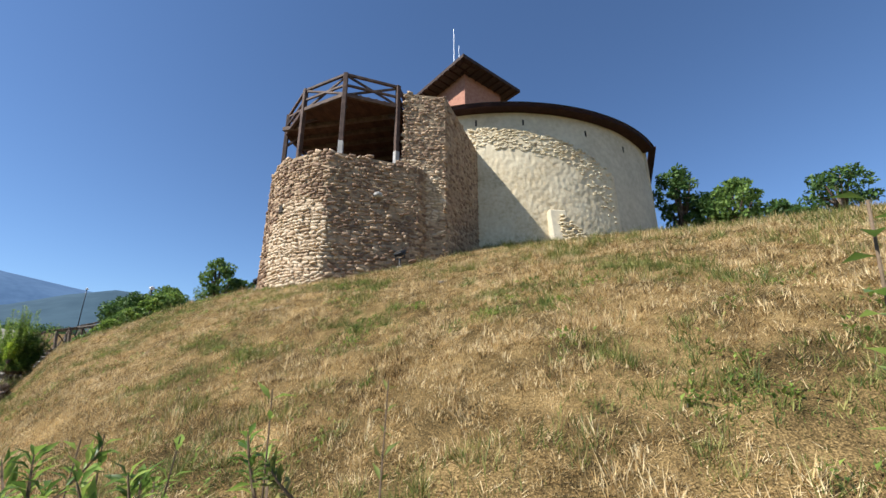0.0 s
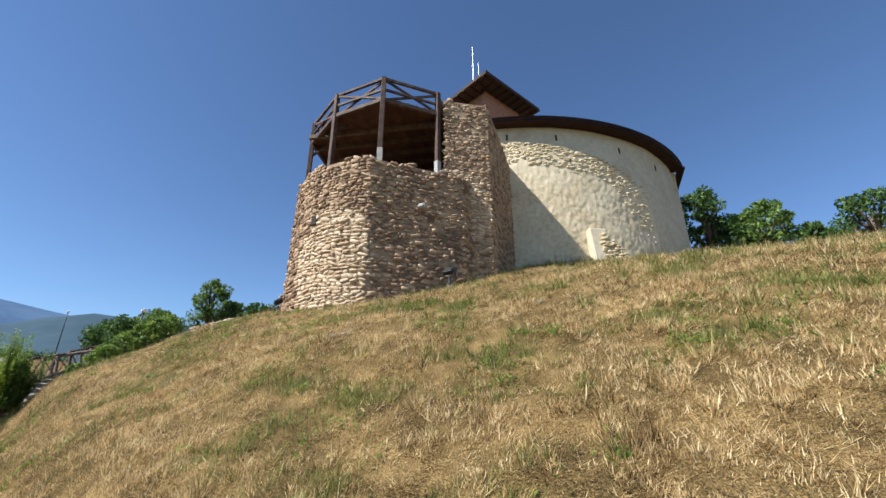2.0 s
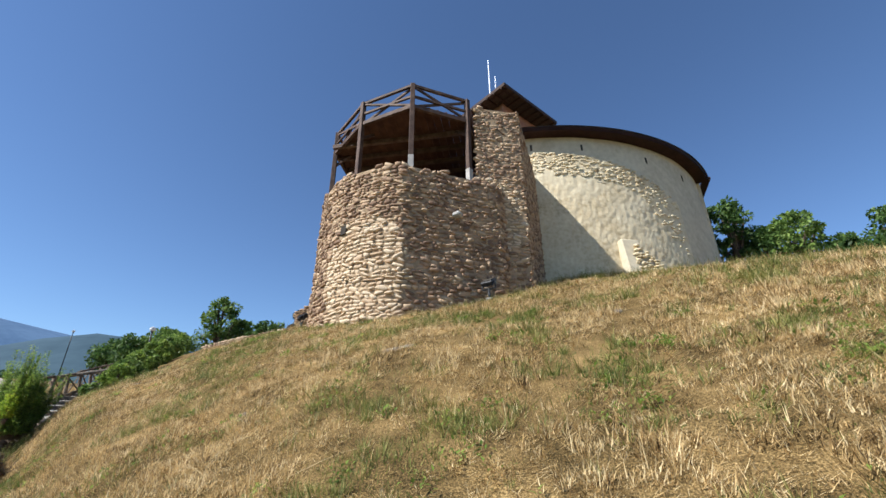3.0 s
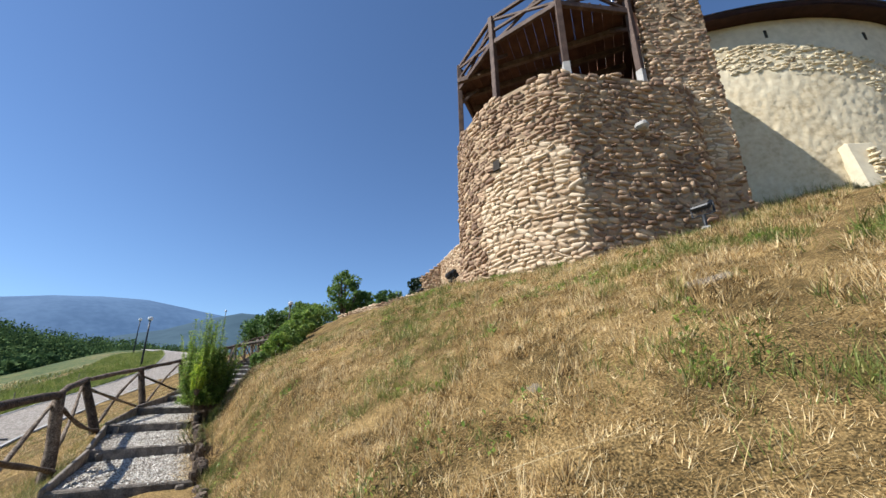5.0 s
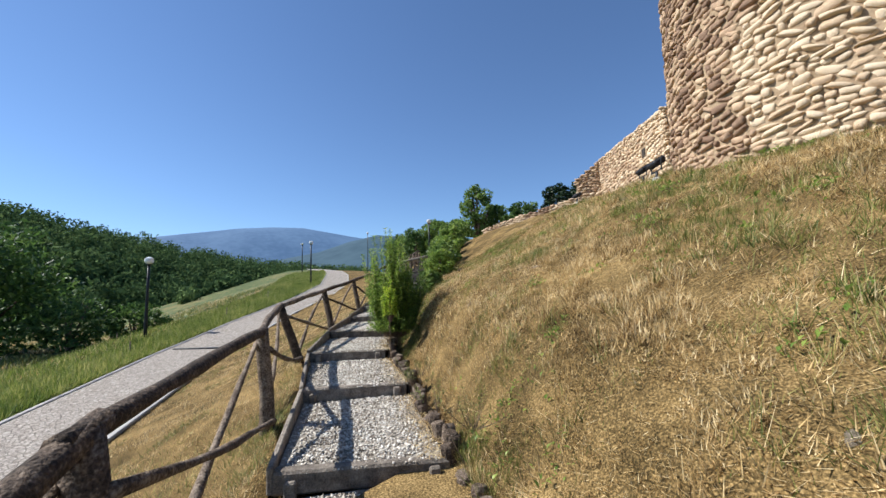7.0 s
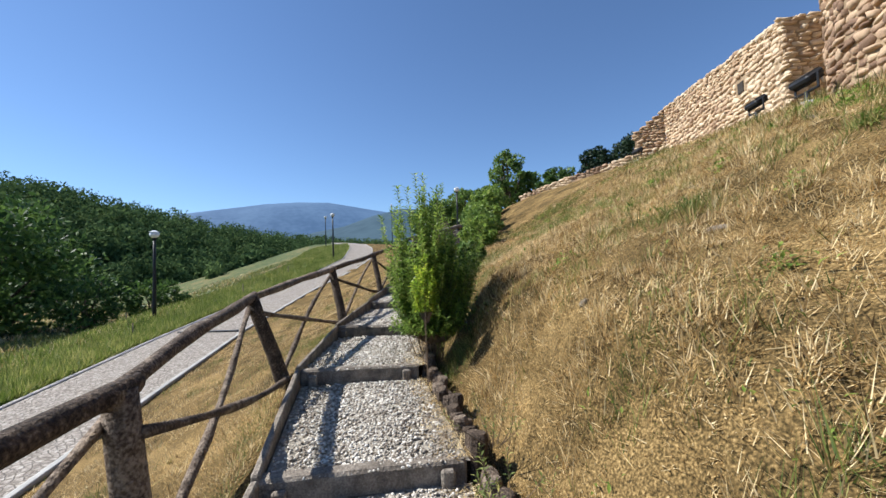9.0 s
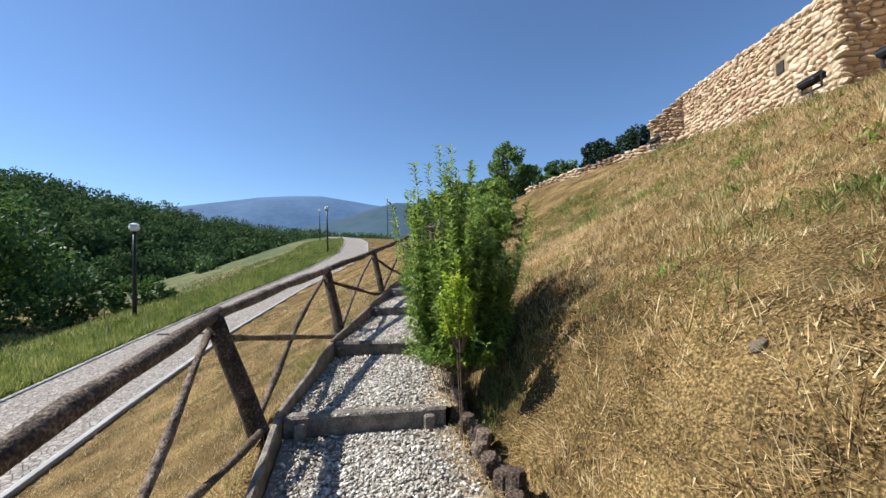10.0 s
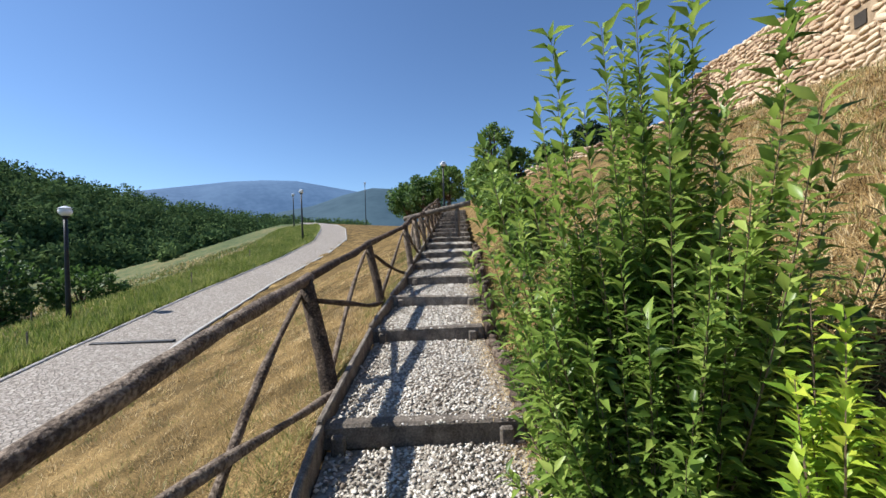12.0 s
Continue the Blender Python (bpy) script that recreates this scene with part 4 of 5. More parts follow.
def tree(name, label, x, y, height, width, mat, seed, trunk=0.35, clumps=26, per=110, leaf=0.22, slim=1.0, z=None, category="tree", group="", lean=0.0):
    rng = np.random.RandomState(seed)
    rr = random.Random(seed)
    g = ground_z(x, y) if z is None else z
    ob = thing(name, label, category, group, (x, y, g))
    tr = height * 0.045 + 0.04
    fork = height * trunk
    verts, faces = limb([(0, 0, -0.4), (lean * 0.2, 0, fork * 0.5), (lean * 0.5, 0.1 * tr, fork), (lean, 0, height * 0.8)], [tr * 1.3, tr, tr * 0.8, tr * 0.2], 8, 0.05, seed)
    link("trunk", verts, faces, M_BARK, ob, smooth=True)
    centres, radii = [], []
    for k in range(clumps):
        f = (k + 0.5) / clumps
        a = k * 2.4 + rr.uniform(-0.5, 0.5)
        zz = fork + (height - fork) * (0.08 + 0.86 * f ** 0.9)
        ring = math.sin(math.pi * (0.16 + 0.76 * f)) ** 0.8 * slim
        d = width * 0.5 * ring * rr.uniform(0.45, 1.0)
        centres.append((math.cos(a) * d + lean * zz / height, math.sin(a) * d, zz))
        radii.append(width * rr.uniform(0.10, 0.21))
        if k % 3 == 0:
            base = fork * rr.uniform(0.7, 1.2)
            link("limb", *limb([(lean * 0.4, 0, base), (centres[-1][0] * 0.5, centres[-1][1] * 0.5, (base + zz) * 0.5 + 0.1), centres[-1]], [tr * 0.45, tr * 0.3, tr * 0.1], 6, 0.05, seed + k), M_BARK, ob, smooth=True)
    co, q = leaf_cloud(rng, centres, radii, per, leaf)
    arrays("crown", co, q, mat, ob)
    return ob


LOC = "leafy green deciduous tree standing on the brow of the hill"
tree("tree", LOC, 17.0, 35.0, 8.6, 3.6, M_TREE, 1, z=8.0, clumps=30, leaf=0.17)
tree("tree", LOC, 20.6, 34.2, 6.4, 4.2, M_TREE_LIGHT, 2, z=8.3, clumps=30, leaf=0.17)
tree("tree", LOC, 18.6, 35.0, 6.2, 3.2, M_TREE, 41, z=8.0, trunk=0.1, leaf=0.17)
tree("tree", LOC, 23.0, 33.2, 4.0, 3.2, M_TREE, 3, z=8.3, trunk=0.1, leaf=0.17)
tree("tree", "green locust tree with open layered crown on the hilltop", 27.2, 33.4, 6.4, 4.6, M_TREE, 4, z=8.2, clumps=20, leaf=0.17, trunk=0.45)
tree("tree", LOC, 25.4, 34.0, 3.8, 2.2, M_TREE_LIGHT, 5, z=8.2, trunk=0.1, leaf=0.17)
tree("tree", "pale green young birch tree beside the hillside path", -37.0, 48.5, 8.6, 4.8, M_TREE_LIGHT, 6, z=6.5, trunk=0.1, clumps=40, leaf=0.2)
tree("tree", "pale green young tree beside the hillside path", -35.5, 51.0, 6.0, 4.0, M_TREE_LIGHT, 7, z=6.8, trunk=0.1, leaf=0.2)
tree("tree", LOC, -41.0, 45.0, 4.6, 4.5, M_TREE_LIGHT, 8, z=6.0, trunk=0.15, leaf=0.2)
tree("tree", LOC, -44.0, 44.0, 4.2, 5.0, M_TREE, 9, z=5.4, trunk=0.15, leaf=0.2)
tree("tree", LOC, -48.0, 45.5, 4.2, 5.5, M_TREE, 10, z=5.0, trunk=0.15, leaf=0.2)
tree("tree", LOC, -53.0, 51.0, 5.0, 6.5, M_TREE, 11, z=5.0, trunk=0.15, leaf=0.22)
tree("tree", LOC, -58.0, 60.0, 5.5, 7.5, M_TREE, 12, z=6.0, trunk=0.15, leaf=0.25)
tree("tree", LOC, -31.0, 49.5, 3.8, 4.5, M_TREE, 13, z=8.0, trunk=0.15, leaf=0.2)
tree("conifer_tree", "dark green conifer behind the low stone wall", -28.5, 54.5, 6.0, 4.6, M_CONIFER, 14, z=8.6, trunk=0.1, clumps=40, leaf=0.2, category="conifer")
tree("conifer_tree", "dark green conifer behind the low stone wall", -24.5, 55.5, 6.2, 4.8, M_CONIFER, 15, z=9.2, trunk=0.1, clumps=40, leaf=0.2, category="conifer")
tree("tree", "large dense dark green tree at the meadow edge", -50.0, 4.5, 10.5, 13.0, M_TREE, 16, z=ground_z(-50.0, 4.5) - 1.2, trunk=0.04, clumps=60, per=170, leaf=0.25)
tree("shrub", "dense dark green shrub at the meadow edge", -45.5, 10.5, 3.6, 5.0, M_TREE, 17, trunk=0.05, clumps=26, leaf=0.16, category="shrub")
tree("shrub", "dense dark green shrub at the meadow edge", -47.0, 14.5, 2.6, 4.5, M_TREE, 18, trunk=0.05, clumps=22, leaf=0.16, category="shrub")

# shrubs along the steps
for k, (i, off, h, w) in enumerate([(5, 1.5, 0.8, 0.8), (7, 1.6, 1.2, 1.3), (8, 1.6, 1.4, 1.5), (9, 1.7, 1.5, 1.5), (11, 1.6, 1.5, 1.7), (13, 1.8, 1.7, 1.9), (15, 1.8, 1.9, 2.1), (17, 2.0, 2.0, 2.3), (19, 2.0, 2.2, 2.5)]):
    p = STEPS[i][0] + STEPS[i][2] * off
    tree("shrub", "green leafy shrub on the bank beside the steps", p.x, p.y, h, w, M_SHRUB if k % 2 else M_TREE_LIGHT, 60 + k, trunk=0.08, clumps=20, per=150, leaf=0.06 if k < 4 else 0.09, category="shrub", group="shrubs along the steps")


def leaf_shape(rng, base, along_dir, normal, length, width):
    """Arrays of folded pointed leaves: corners of four triangles each."""
    side = np.cross(along_dir, normal)
    mid = base + along_dir * length * 0.42 + normal * length * 0.05
    left = base + along_dir * length * 0.40 + side * width * 0.5 + normal * length * 0.13
    right = base + along_dir * length * 0.40 - side * width * 0.5 + normal * length * 0.13
    tip = base + along_dir * length - normal * length * 0.10
    co = np.stack([base, left, mid, right, tip], 1).reshape(-1, 3)
    k = np.arange(len(base))[:, None] * 5
    tri = np.concatenate([k + np.array([[0, 2, 1]]), k + np.array([[0, 3, 2]]), k + np.array([[1, 2, 4]]), k + np.array([[2, 3, 4]])])
    return co, tri


def shrub(name, label, x, y, shoots, height, spread, mat, seed, leaf_len=(0.05, 0.085), leaf_w=0.32, gap=0.028, lift=0.0, low=0.12, wide=0.25, stem=1.0, bare=0.0, loose=0.13, full=0.60):
    """A many-stemmed shrub whose shoots carry pairs of leaves."""
    rng = np.random.RandomState(seed)
    g = ground_z(x, y)
    bare = max(0.0, bare - g)
    if bare:
        height -= g
    ob = thing(name, label, "shrub", "", (x, y, g + lift))
    bases, dirs, norms = [], [], []
    sv, sf = [], []
    for s in range(shoots):
        a = rng.uniform(0, 2 * math.pi)
        out = spread * math.sqrt(rng.uniform(0.02, 1.0))
        h = height * (1.0 - 0.35 * (out / spread) ** 2) * (rng.uniform(0.75, 1.06) if s % 7 < 2 else rng.uniform(0.22, 0.70))
        if bare:
            h = bare + (height - bare) * (1.0 - 0.35 * (out / spread) ** 2) * (rng.uniform(0.7, 1.08) if s % 14 == 0 else rng.uniform(0.04, full))
        foot = np.array([wide * out * math.cos(a), wide * out * math.sin(a), bare - 0.12 if bare and s % 15 else -0.05])
        if bare and s % 14 == 0:
            out *= 1.7
        head = np.array([out * math.cos(a) + rng.normal(0, loose) * height * 0.5, out * math.sin(a) + rng.normal(0, loose) * height * 0.5, h])
        mid = foot * 0.4 + head * 0.6
        mid[2] = foot[2] * 0.45 + head[2] * 0.55
        mid[:2] += 0.15 * (head[:2] - foot[:2])
        pts = [(1 - t) ** 2 * foot + 2 * t * (1 - t) * mid + t * t * head for t in np.linspace(0, 1, 6)]
        v, f = limb([Vector(q) for q in pts], [q * stem for q in (0.009, 0.008, 0.006, 0.005, 0.0035, 0.002)], 4, 0, s)
        sf += [tuple(i + len(sv) for i in fc) for fc in f]
        sv += v
        n = int(h / gap)
        turn = rng.uniform(0, 6)
        for i in range(n):
            t = low + (1 - low) * (i + 0.5) / n
            p = (1 - t) ** 2 * foot + 2 * t * (1 - t) * mid + t * t * head
            if p[2] < bare:
                continue
            d = 2 * (1 - t) * (mid - foot) + 2 * t * (head - mid)
            d /= np.linalg.norm(d)
            turn += 1.57 + rng.uniform(-0.3, 0.3)
            for sgn in (0, math.pi):
                w = np.array([math.cos(turn + sgn), math.sin(turn + sgn), 0])
                w = w - d * w.dot(d)
                w /= np.linalg.norm(w)
                up = rng.uniform(0.2, 0.95)
                dd = w * (1 - 0.4 * up) + d * up + np.array([0, 0, rng.uniform(-0.25, 0.1)])
                dd /= np.linalg.norm(dd)
                nn = np.cross(np.cross(dd, np.array([0, 0, 1.0]) + rng.normal(0, 0.25, 3)), dd)
                nn /= np.linalg.norm(nn)
                bases.append(p + w * 0.004)
                dirs.append(dd)
                norms.append(nn)
    n = len(bases)
    length = rng.uniform(*leaf_len, (n, 1))
    co, tri = leaf_shape(rng, np.array(bases), np.array(dirs), np.array(norms), length, length * leaf_w * rng.uniform(0.8, 1.2, (n, 1)))
    link("stem", sv, sf, M_TWIG, ob)
    arrays("foliage", co, tri, mat, ob)
    return ob


shrub("bush", "tall glossy green privet bush growing beside the gravel steps", -12.62, 11.55, 860, 2.42, 0.41, M_SHRUB, 5, (0.048, 0.092), 0.35, 0.034, wide=0.35, stem=0.45, bare=0.32, loose=0.10, full=0.68)
shrub("bush", "small yellow-green leafy bush at the foot of the taller shrub", -12.17, 11.0, 30, 1.46, 0.10, M_LIME, 6, (0.035, 0.066), 0.42, 0.034, wide=0.2, stem=0.6, bare=0.66, loose=0.05, full=0.9)
for x, y, sd in ((-10.05, 9.55, 1), (-10.6, 10.15, 2), (-8.6, 8.75, 3), (-9.2, 8.95, 4)):
    shrub("twiggy_shrub", "nearly bare brown twiggy shrub on the bank", x, y, 11, 0.42, 0.26, M_GREENBLADE, 20 + sd, (0.025, 0.045), 0.3, 0.05, stem=0.5)
# tall weeds near the start of the walk
for x, y, n, h, sp, sd in ((2.75, 2.00, 3, 0.40, 0.05, 31), (2.95, 2.05, 2, 0.34, 0.06, 32), (2.50, 1.80, 6, 0.22, 0.16, 35), (2.30, 1.72, 6, 0.24, 0.16, 37), (2.10, 1.75, 5, 0.20, 0.16, 33)):
    shrub("tall_weed", "tall leafy green weed stalks beside the path", x, y, n, h, sp, M_SHRUB if sd % 2 else M_GREENBLADE, sd, (0.04, 0.08), 0.28, 0.075)
wg = ground_z(4.19, 1.79)
weed = thing("tall_weed", "tall single stalk with broad oval green leaves beside the path", "weed", "", (4.19, 1.79, wg))
wh = 0.70 - wg
line = [Vector((-0.01, 0.01, -0.05)), Vector((0.0, 0.02, wh * 0.3)), Vector((0.01, 0.02, wh * 0.55)), Vector((0.04, 0.0, wh * 0.8)), Vector((0.065, -0.02, wh))]
link("stem", *limb(line, [0.007, 0.006, 0.005, 0.004, 0.003], 6), M_TWIG, weed, smooth=True)
rngw = np.random.RandomState(8)
bb, dd, nn = [], [], []
for i in range(22):
    t = 0.42 + 0.58 * i / 21
    k = min(3, int(t * 4))
    p = line[k].lerp(line[k + 1], t * 4 - k)
    a = i * 2.2
    d = np.array([math.cos(a), math.sin(a), rngw.uniform(-0.1, 0.6)])
    d /= np.linalg.norm(d)
    q = np.cross(np.cross(d, [0.2, 0.1, 1.0]), d)
    bb.append(np.array(p))
    dd.append(d)
    nn.append(q / np.linalg.norm(q))
co, tri = leaf_shape(rngw, np.array(bb), np.array(dd), np.array(nn), rngw.uniform(0.07, 0.10, (22, 1)), rngw.uniform(0.034, 0.05, (22, 1)))
arrays("foliage", co, tri, M_SHRUB, weed)


# ---- grass ----
def blades(name, label, x, y, length, width, rise, mat, seed, heading=None, z=None):
    """Grass blades as slender triangles; heading: the way each leans."""
    rng = np.random.RandomState(seed)
    n = len(x)
    if z is None:
        z = land(x, y)
    a = rng.uniform(0, 2 * math.pi, n) if heading is None else heading + rng.normal(0, 0.7, n)
    dirv = np.stack([np.cos(a), np.sin(a)], 1)
    twist = a + rng.normal(0, 0.5, n)
    side = np.stack([-np.sin(twist), np.cos(twist)], 1)
    b = np.stack([x, y, z - 0.008], 1)
    s3 = np.concatenate([side, np.zeros((n, 1))], 1) * (width * 0.5)[:, None]
    tip = b + np.concatenate([dirv * (np.cos(rise) * length)[:, None], (np.sin(rise) * length)[:, None]], 1)
    co = np.stack([b - s3, b + s3, tip], 1).reshape(-1, 3)
    ob = arrays(name, co, np.arange(n * 3).reshape(n, 3), mat)
    tagged(ob, label, "grass", kind="stuff")
    return ob


def beside_walk(rng, n, clump, spread_m, reach, line, near=0.85, side=1.0, thin=1.9):
    """Tufts beside the walk, thinning out with distance: places, headings away from each tuft's middle, tuft height and tuft luck."""
    line = np.array(line)
    seg = np.hypot(*(line[1:, :2] - line[:-1, :2]).T)
    cum = np.concatenate([[0], np.cumsum(seg)])
    m = n // clump
    u = rng.uniform(0, cum[-1], m)
    k = np.clip(np.searchsorted(cum, u) - 1, 0, len(seg) - 1)
    t = (u - cum[k]) / seg[k]
    p = line[k] + (line[k + 1] - line[k]) * t[:, None]
    d = (line[k + 1] - line[k])[:, :2] / seg[k][:, None]
    s = near + reach * rng.uniform(0, 1, m) ** thin
    c = p[:, :2] + np.stack([d[:, 1], -d[:, 0]], 1) * (s * side)[:, None]
    off = rng.normal(size=(m * clump, 2)) * spread_m * np.repeat(rng.uniform(0.5, 1.8, m), clump)[:, None]
    c = np.repeat(c, clump, 0) + off
    tall = np.repeat(0.55 + 0.95 * rng.uniform(0, 1, m) ** 2.2, clump)
    return c[:, 0], c[:, 1], np.arctan2(off[:, 1], off[:, 0]), tall, np.repeat(rng.normal(0, 1, m), clump)


def clear(x, y, near=0.82):
    s, _ = along(WALK_LINE, x, y)
    r, _ = along(ROAD_LINE, x, y)
    ok = (np.abs(s) > near) & (np.abs(r) > 1.7) & (np.hypot(x - TOWER_C.x, y - TOWER_C.y) > 4.3) & (np.hypot(x - DC.x, y - DC.y) > DR)
    return ok, np.abs(s)


def greenness(x, y):
    """Where the hillside stays green: broad bands and small patches."""
    return waves(x, y, 4.2, 21) + 0.7 * waves(x, y, 1.3, 22)


BANK = [(8.5, -1.9, -1.5)] + WALK_LINE[1:15]
rng = np.random.RandomState(77)
# flattened straw, lying every way
x, y, hd, tall, luck = beside_walk(rng, 700000, 9, 0.09, 22.0, BANK, thin=2.1)
ok, s = clear(x, y)
x, y, s, luck = x[ok], y[ok], s[ok], luck[ok]
n = len(x)
ok = greenness(x, y) + 0.35 * luck < 0.75
x, y, s = x[ok], y[ok], s[ok]
n = len(x)
hd = 2.2 * waves(x, y, 0.8, 41) + rng.normal(0, 0.5, n)
blades("dry_grass", "flattened straw-coloured mown grass lying on the hillside", x, y, rng.uniform(0.055, 0.15, n) * (1 + 0.03 * s), rng.uniform(0.0033, 0.0078, n) * (1 + 0.17 * s), rng.uniform(0.05, 0.55, n), M_BLADE, 11, hd)
# standing tufts
x, y, hd, tall, luck = beside_walk(rng, 860000, 16, 0.04, 24.0, BANK, thin=1.8)
ok, s = clear(x, y)
x, y, s, hd, tall, luck = x[ok], y[ok], s[ok], hd[ok], tall[ok], luck[ok]
n = len(x)
lump = waves(x, y, 0.9, 31) + 0.7 * waves(x, y, 0.35, 32)
lump /= lump.std()
dry = greenness(x, y) + 0.45 * luck < 0.42
length = rng.uniform(0.042, 0.115, n) * tall * (1 + 0.045 * s) * np.clip(1.0 + 0.5 * lump, 0.35, 1.9)
width = rng.uniform(0.003, 0.007, n) * (1 + 0.20 * s)
rise = rng.uniform(0.45, 1.35, n)
blades("dry_grass", "dry straw-coloured grass tufts covering the hillside", x[dry], y[dry], length[dry], width[dry], rise[dry], M_BLADE, 1, hd[dry])
g = ~dry
blades("green_grass", "tufts of green grass in the dry hillside", x[g], y[g], length[g] * 1.35, width[g], np.maximum(rise[g], 0.6), M_GREENBLADE, 2, hd[g])
# low leafy weeds in the mown grass
x, y, hd, tall, luck = beside_walk(rng, 16000, 34, 0.10, 7.0, BANK, thin=1.4)
ok, s = clear(x, y)
ok &= greenness(x, y) > -0.1
x, y, s = x[ok], y[ok], s[ok]
n = len(x)
a = rng.uniform(0, 2 * math.pi, n)
dirs = np.stack([np.cos(a), np.sin(a), rng.uniform(0.1, 1.2, n)], 1)
dirs /= np.linalg.norm(dirs, axis=1, keepdims=True)
nor = np.cross(np.cross(dirs, np.array([0.1, 0.05, 1.0])), dirs)
nor /= np.linalg.norm(nor, axis=1, keepdims=True)
length = rng.uniform(0.025, 0.06, (n, 1)) * (1 + 0.12 * s[:, None])
co, tri = leaf_shape(rng, np.stack([x, y, land(x, y) + rng.uniform(0.0, 0.09, n)], 1), dirs, nor, length, length * rng.uniform(0.3, 0.5, (n, 1)))
herbs = arrays("low_weeds", co, tri, M_SHRUB)
tagged(herbs, "low green leafy weeds growing through the mown grass", "weeds", kind="stuff")
# strip between steps and lane
x, y, hd, tall, luck = beside_walk(rng, 150000, 11, 0.06, 9.0, WALK_LINE[3:18], 0.95, -1.0)
ok, s = clear(x, y)
x, y, s, hd, luck, tall = x[ok], y[ok], s[ok], hd[ok], luck[ok], tall[ok]
n = len(x)
g = greenness(x, y) + 0.5 * luck + 0.9 * np.exp(-((s - 1.0) / 0.5) ** 2) > 0.75
length, width, rise = rng.uniform(0.04, 0.11, n) * tall * (1 + 0.05 * s), rng.uniform(0.0025, 0.005, n) * (1 + 0.25 * s), rng.uniform(0.2, 1.2, n)
blades("dry_grass", "dry golden grass on the strip between steps and lane", x[~g], y[~g], length[~g], width[~g], rise[~g], M_BLADE, 3, hd[~g])
blades("green_grass", "green grass tufts beside the edge of the steps", x[g], y[g], length[g] * 1.4, width[g], np.maximum(rise[g], 0.6), M_GREENBLADE, 5, hd[g])
# straw strewn along the uphill edge of the steps
xs, ys, zs2 = [], [], []
for i in range(-1, 8):
    if i < 0:
        a, b = np.array((-6.5, 6.1, -0.70)), np.array((-9.31, 8.12, -0.58))
        sa = sb = np.array(STEPS[0][2])
    else:
        a, b = (np.array(q) for q in tread_line(i))
        sa, sb = np.array(STEPS[i][2]), np.array(STEPS[i + 1][2])
    t = rng.uniform(0, 0.97, (1500, 1))
    w = 0.78 - np.abs(rng.normal(0, 0.14, (1500, 1)))
    q = a + (b - a) * t + (sa + (sb - sa) * t) * w
    xs.append(q[:, 0])
    ys.append(q[:, 1])
    zs2.append(q[:, 2] + 0.02)
xs, ys, zs2 = np.concatenate(xs), np.concatenate(ys), np.concatenate(zs2)
blades("fallen_straw", "dry straw lying on the uphill edge of the gravel", xs, ys, rng.uniform(0.04, 0.13, len(xs)), rng.uniform(0.003, 0.006, len(xs)), rng.uniform(0.0, 0.5, len(xs)), M_BLADE, 6, None, zs2)
# tall green grass across the lane
t = rng.uniform(0, 1, 110000)
k = rng.randint(1, 9, 110000)
line = np.array(ROAD_LINE)
p = line[k] + (line[k + 1] - line[k]) * t[:, None]
d = (line[k + 1] - line[k])[:, :2]
d /= np.linalg.norm(d, axis=1, keepdims=True)
off = -1.75 - 6.5 * rng.uniform(0, 1, 110000) ** 1.5
x, y = p[:, 0] + d[:, 1] * off, p[:, 1] - d[:, 0] * off
blades("tall_grass", "tall green meadow grass along the far side of the lane", x, y, rng.uniform(0.10, 0.42, len(x)) * (1 + 0.06 * k), rng.uniform(0.015, 0.04, len(x)) * (1 + 0.2 * k), rng.uniform(0.7, 1.4, len(x)), M_LUSH, 4)

# rough meadow down to the wood
t = rng.uniform(0, 1, 60000)
k = rng.randint(1, 8, 60000)
p = line[k] + (line[k + 1] - line[k]) * t[:, None]
d = (line[k + 1] - line[k])[:, :2]
d /= np.linalg.norm(d, axis=1, keepdims=True)
off = -5.0 - 38 * rng.uniform(0, 1, 60000) ** 1.2
x, y = p[:, 0] + d[:, 1] * off, p[:, 1] - d[:, 0] * off
ok = waves(x, y, 9.0, 51) + 0.6 * waves(x, y, 3.0, 52) > 0.0
blades("meadow_grass", "rough half-dry meadow grass sloping down to the wood", x[ok], y[ok], rng.uniform(0.2, 0.6, ok.sum()), rng.uniform(0.04, 0.10, ok.sum()), rng.uniform(0.4, 1.3, ok.sum()), M_GREENBLADE, 7)
blades("meadow_grass", "patches of dry yellow grass in the meadow", x[~ok], y[~ok], rng.uniform(0.15, 0.45, (~ok).sum()), rng.uniform(0.04, 0.09, (~ok).sum()), rng.uniform(0.3, 1.2, (~ok).sum()), M_BLADE, 8)

# ---- gravel ----
octo = np.array([(1, 0, 0), (-1, 0, 0), (0, 1, 0), (0, -1, 0), (0, 0, 1), (0, 0, -1)], float)
octf = np.array([(0, 2, 4), (2, 1, 4), (1, 3, 4), (3, 0, 4), (2, 0, 5), (1, 2, 5), (3, 1, 5), (0, 3, 5)])


